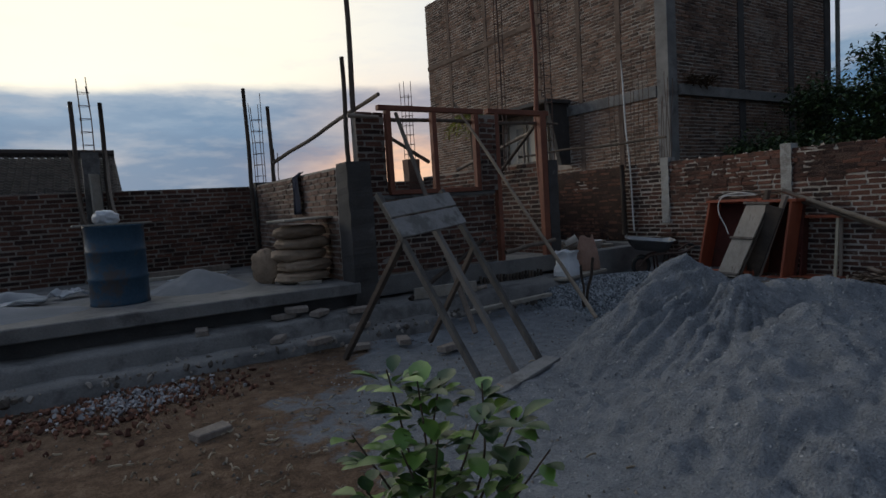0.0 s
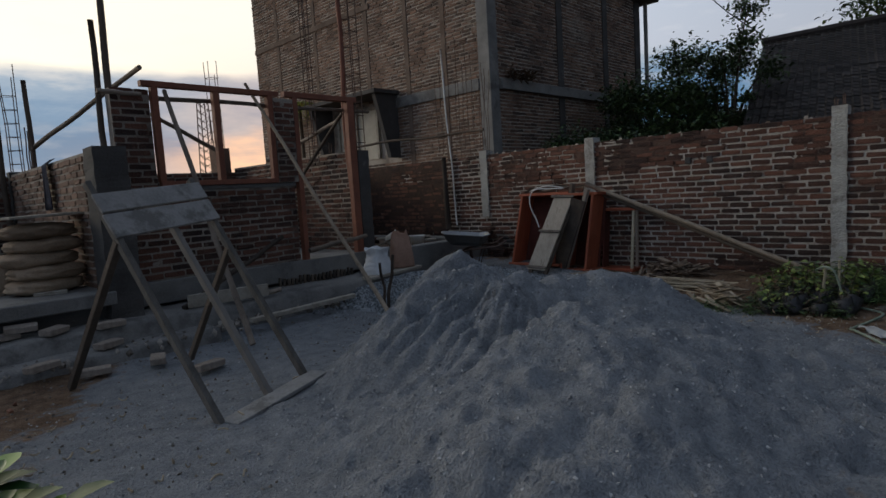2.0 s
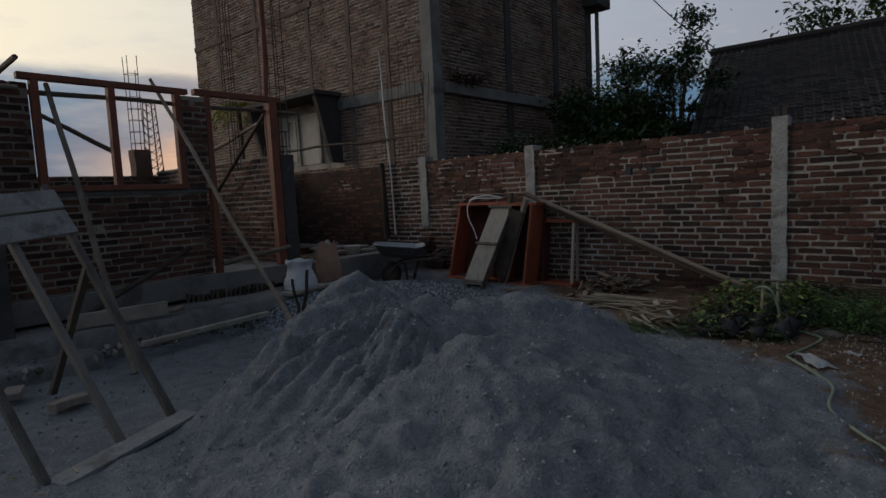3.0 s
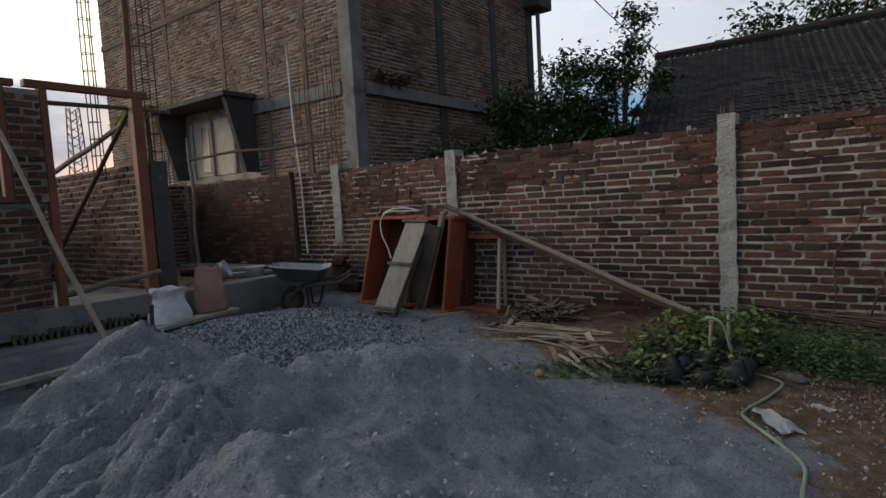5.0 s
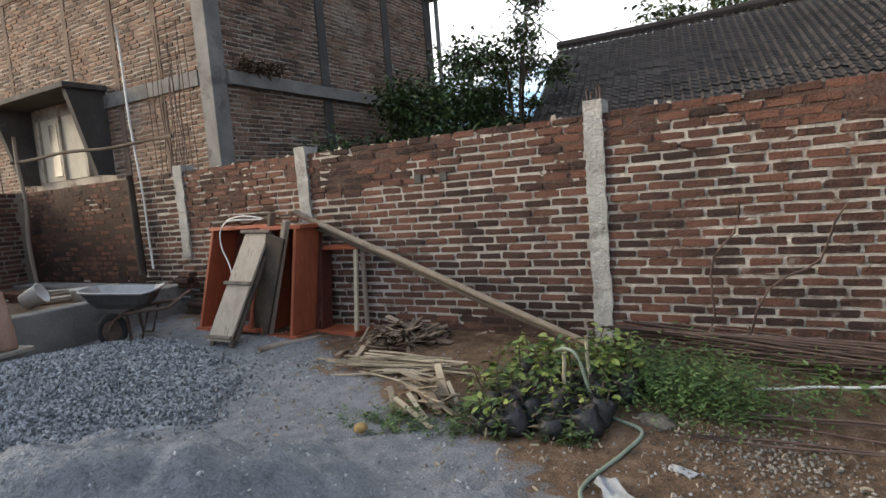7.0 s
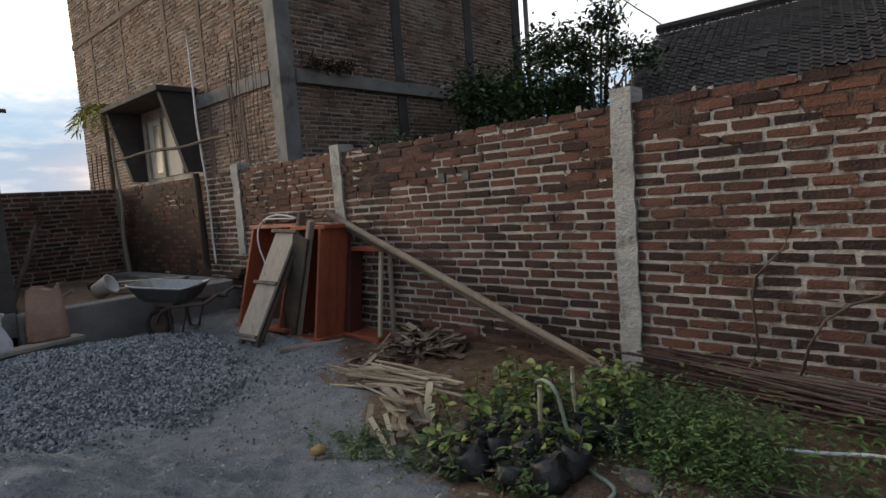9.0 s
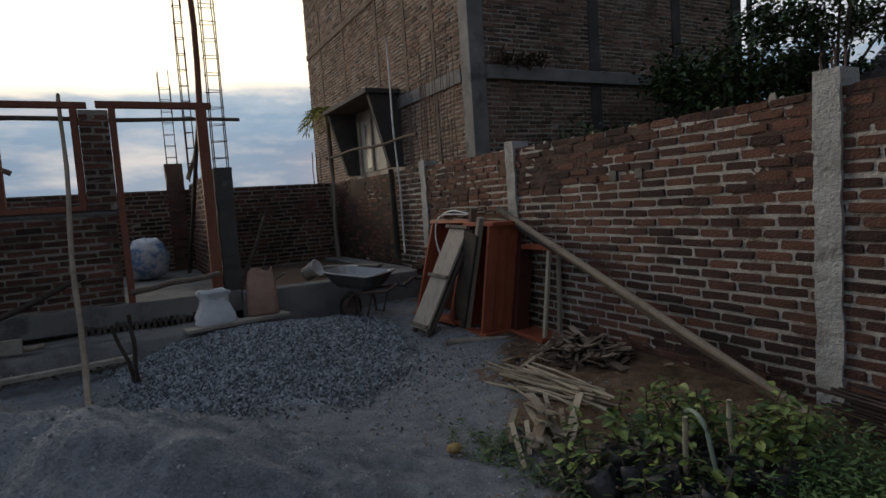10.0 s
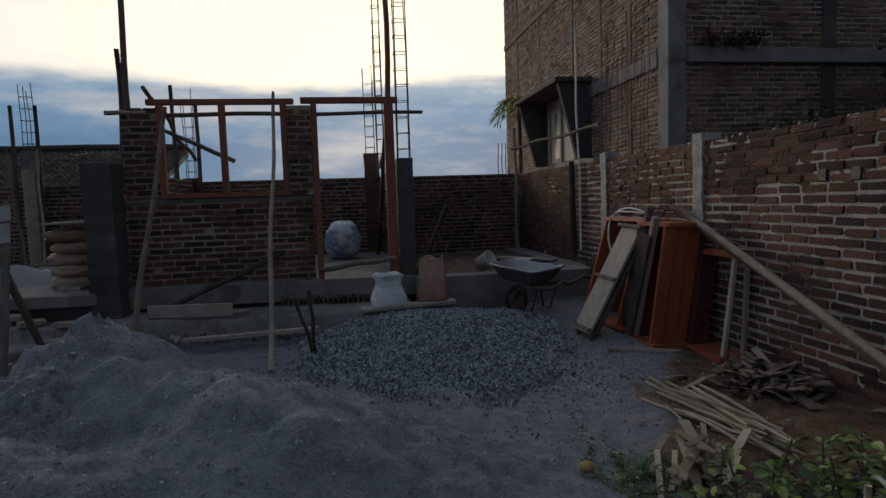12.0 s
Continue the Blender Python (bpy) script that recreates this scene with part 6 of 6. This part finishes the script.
weeds_on = foliage("ledge_weeds", [((B_X + 0.3 + 0.9 * random.random(), B_Y - 0.06 - 0.1 * random.random(), 3.12 + 0.16 * random.random()), (random.uniform(-1, 1), random.uniform(-1, 0), random.uniform(-0.3, 0.8))) for _ in range(260)], 0.10, 0.03, 5)
weeds_on.materials.append(mat("dry_moss", (0.05, 0.032, 0.022), (0.13, 0.085, 0.05), island=0.5))
tagged(new("ledge_weeds", weeds_on), "dry brown weeds growing on the concrete ledge", "weeds", kind="stuff")


def palm(at, seed):
    rnd = random.Random(seed)
    t = empty("palm", at, "small yellow-green palm beside the brick building", "palm")
    base = Vector(at)
    bm = bmesh.new()
    crown = base + Vector((0, 0, 3.42))
    rod(bm, wavy(base, crown, 6, 0.03, seed), 0.05, 8, 0.8)
    part("trunk", bm, BARK, t, smooth=True)
    for k in range(16):
        a = k * 2.4
        d = Vector((math.cos(a), math.sin(a), 0))
        path = [crown + d * (0.55 * u) + Vector((0, 0, 0.40 * u - 0.85 * u * u)) for u in (0, 0.25, 0.5, 0.75, 1.0)]
        spots = []
        for i in range(40):
            u = 0.15 + 0.85 * i / 40
            p = crown + d * (0.55 * u) + Vector((0, 0, 0.40 * u - 0.85 * u * u))
            s = d.cross(Vector((0, 0, 1))) * (1 if i % 2 else -1)
            spots.append((p, tuple(s + d * 0.7 + Vector((0, 0, rnd.uniform(-0.5, 0.1))))))
        me = foliage("frond", spots, 0.26, 0.022, seed + k, 0.3)
        me.materials.append(LEAF_PALM)
        ob = new("frond", me)
        ob.parent, ob.matrix_parent_inverse = t, t.matrix_basis.inverted()
    return t


palm((8.62, 11.9, 0), 6)

# far side: downpipe at the building's end, a lattice mast, a cable
pole((B_X2 + 0.12, B_Y - 0.15, 2.7), (B_X2 + 0.12, B_Y - 0.15, 5.4), 0.05, CONCRETE, "grey downpipe at the building's far corner", 72, name="downpipe", sway=0.0, taper=1)
bm = bmesh.new()
box(bm, B_X2 - 0.3, B_X2 + 0.35, B_Y - 0.4, B_Y + 0.3, 5.4, 5.75, 0.02)
part("gutter_box", bm, CONCRETE_DARK, building, "dark concrete gutter end")
mast = empty("lattice_mast", (14.5, 29.8, 0), "distant steel lattice mast against the evening sky", "mast")
for dx, dy in ((-0.4, -0.4), (0.4, -0.4), (0.4, 0.4), (-0.4, 0.4)):
    bm = bmesh.new()
    rod(bm, [(14.5 + dx, 29.8 + dy, 0), (14.5 + dx * 0.5, 29.8 + dy * 0.5, 6.5)], 0.03, 5)
    part("leg", bm, RUST, mast)
for k in range(16):
    z = 0.5 + k * 0.38
    w0, w1 = 0.4 * (1 - z / 13), 0.4 * (1 - (z + 0.38) / 13)
    bm = bmesh.new()
    rod(bm, [(14.5 - w0, 29.8 - w0, z), (14.5 + w1, 29.8 - w1, z + 0.38), (14.5 + w1, 29.8 + w1, z), (14.5 - w0, 29.8 + w0, z + 0.38), (14.5 - w0, 29.8 - w0, z)], 0.02, 4)
    part("brace", bm, RUST, mast)
pole((16.0, 3.9, 4.1), (14.72, 6.45, 6.8), 0.012, RUBBER, "thin black overhead cable from roof to building", 73, name="cable", sway=0.08, taper=1)
for k in range(9):
    r = random.Random(400 + k)
    y = 6.85 + 0.11 * k
    pole((B_X - 0.10, y, 1.7 + r.uniform(0, 0.3)), (B_X - 0.06 - r.uniform(0, 0.05), y + r.uniform(-0.05, 0.05), 3.6 + r.uniform(-0.5, 0.4)), 0.005, RUST, "thin rusty starter bar against the building's wall", 80 + k, name="rebar", sway=0.01, taper=1, group="starter bars at the building")
for dx, dy, h in ((0.0, -0.03, 0.10), (0.0, 0.035, 0.085), (0.09, -0.03, 0.12), (0.09, 0.03, 0.07)):
    bm = bmesh.new()
    rod(bm, [(WALL_X + dx, 1.19 + dy, 1.75), (WALL_X + dx, 1.19 + dy * 1.1, 1.80 + h * 0.8), (WALL_X + dx, 1.19 + dy * 0.8, 1.80 + h)], 0.006, 5)
    thing("rebar", bm, RUST, "bent rusty bar end sticking out of the wall's post", "rebar", "bar ends in the wall's post", smooth=True)
for k in range(6):
    r = random.Random(640 + k)
    y = 5.62 + 0.05 * k
    pole((WALL_X + r.uniform(0.0, 0.1), y, 1.70), (WALL_X + r.uniform(0.0, 0.12), y + r.uniform(-0.04, 0.04), 2.7 + r.uniform(-0.5, 0.5)), 0.0045, RUST, "thin rusty starter bar above the boundary wall's post", 110 + k, name="rebar", sway=0.012, taper=1, group="starter bars above the post")
# no hole is cut: a black block on the face gives its inner shade
for y in (2.42, 2.66):
    bm = bmesh.new()
    box(bm, WALL_X - 0.019, WALL_X - 0.004, y - 0.035, y + 0.035, 1.345, 1.42, 0.004)
    ob = part("putlog_hole", bm, POLYBAG, wall_east, "black block for the shade inside a square scaffold hole")


# brickwork, piece by piece ----------------------------------------------------------------
east_spots = brick_spots(9.15 + 5.0, 0.0, WALL_TOP, COURSE, UNIT, JOINT, 1)
place_east = along_y(WALL_X, 9.15)
near_spots = [s for s in east_spots if 6.1 < s[0] < 8.6 and 0.25 < s[2] < 1.6][:300]
near_set = set(near_spots)
bricks_mesh("bricks_rest", [s for s in east_spots if s not in near_set], place_east, BRICK, wall_east, 2)
shared = []
rnd = random.Random(9)
for v in range(8):
    me = bpy.data.meshes.new("brick")
    me.from_pydata(chip(0, 0.19, 0, 0.051, 0.011, lambda a, out, z: (-out, -a, z), rnd), [], CHIP_FACES)
    me.materials.append(BRICK_ONE)
    shared.append(me)
for lo, hi, b, t, out in near_spots:
    ob = new("brick", rnd.choice(shared))
    ob.parent = wall_east
    ob.location = (WALL_X, 9.15 - lo, b)
    ob.scale = (out / 0.011, (hi - lo) / 0.19, (t - b) / 0.051)
bricks_mesh("bricks", brick_spots(13.7, 0.45, 1.73, COURSE, UNIT, JOINT, 3), along_x(-6.0, 9.15), BRICK, wall_back, 4)
# the side wall's outer face has the evening glow in its brick colour
bricks_mesh("bricks", brick_spots(3.2, 0.45, 1.74, COURSE, UNIT, JOINT, 5), along_y(2.46, 9.12), BRICK_LIT, wall_side, 6)
bricks_mesh("bricks_inner", brick_spots(3.2, 0.52, 1.74, COURSE, UNIT, JOINT, 25), lambda a, out, z: (2.58 + out, 5.92 + a, z), BRICK, wall_side, 26)
bricks_mesh("bricks", brick_spots(1.84, 0.47, 1.36, COURSE, UNIT, JOINT, 7), along_x(2.72, 5.88), BRICK, wall_front, 8)
bricks_mesh("bricks", brick_spots(0.34, 1.39, 2.33, COURSE, UNIT, JOINT, 9), along_x(2.72, 5.88), BRICK, pillar_left, 10)
bricks_mesh("bricks", brick_spots(0.24, 1.42, 2.34, COURSE, UNIT, JOINT, 11), along_x(4.345, 5.82), BRICK, pillar_mid, 12)
walls = [o for o in building.children if o.name.startswith("wall")][0]
bricks_mesh("bricks_side", brick_spots(B_Y2 - B_Y, 0.6, B_TOP, COURSE, UNIT, JOINT, 13, [(2.9, 5.3, 1.9, 3.3)]), along_y(B_X, B_Y2), BRICK_OLD, walls, 14)
bricks_mesh("bricks_front", brick_spots(B_X2 - B_X, 0.6, B_TOP, COURSE, UNIT, JOINT, 15), along_x(B_X, B_Y), BRICK_OLD, walls, 16)
bricks_mesh("bricks", brick_spots(3.1, 0.5, 1.79, COURSE, UNIT, JOINT, 27), along_y(5.50, 9.13), BRICK, wall_side_2, 28)

# the plan is drawn in its own unit: bring every top-level object to metres
bpy.context.view_layer.update()
for ob in list(scene.objects):
    if ob.parent is None and ob.type in {"MESH", "EMPTY"}:
        ob.matrix_basis = Matrix.Scale(UNIT_M, 4) @ ob.matrix_basis
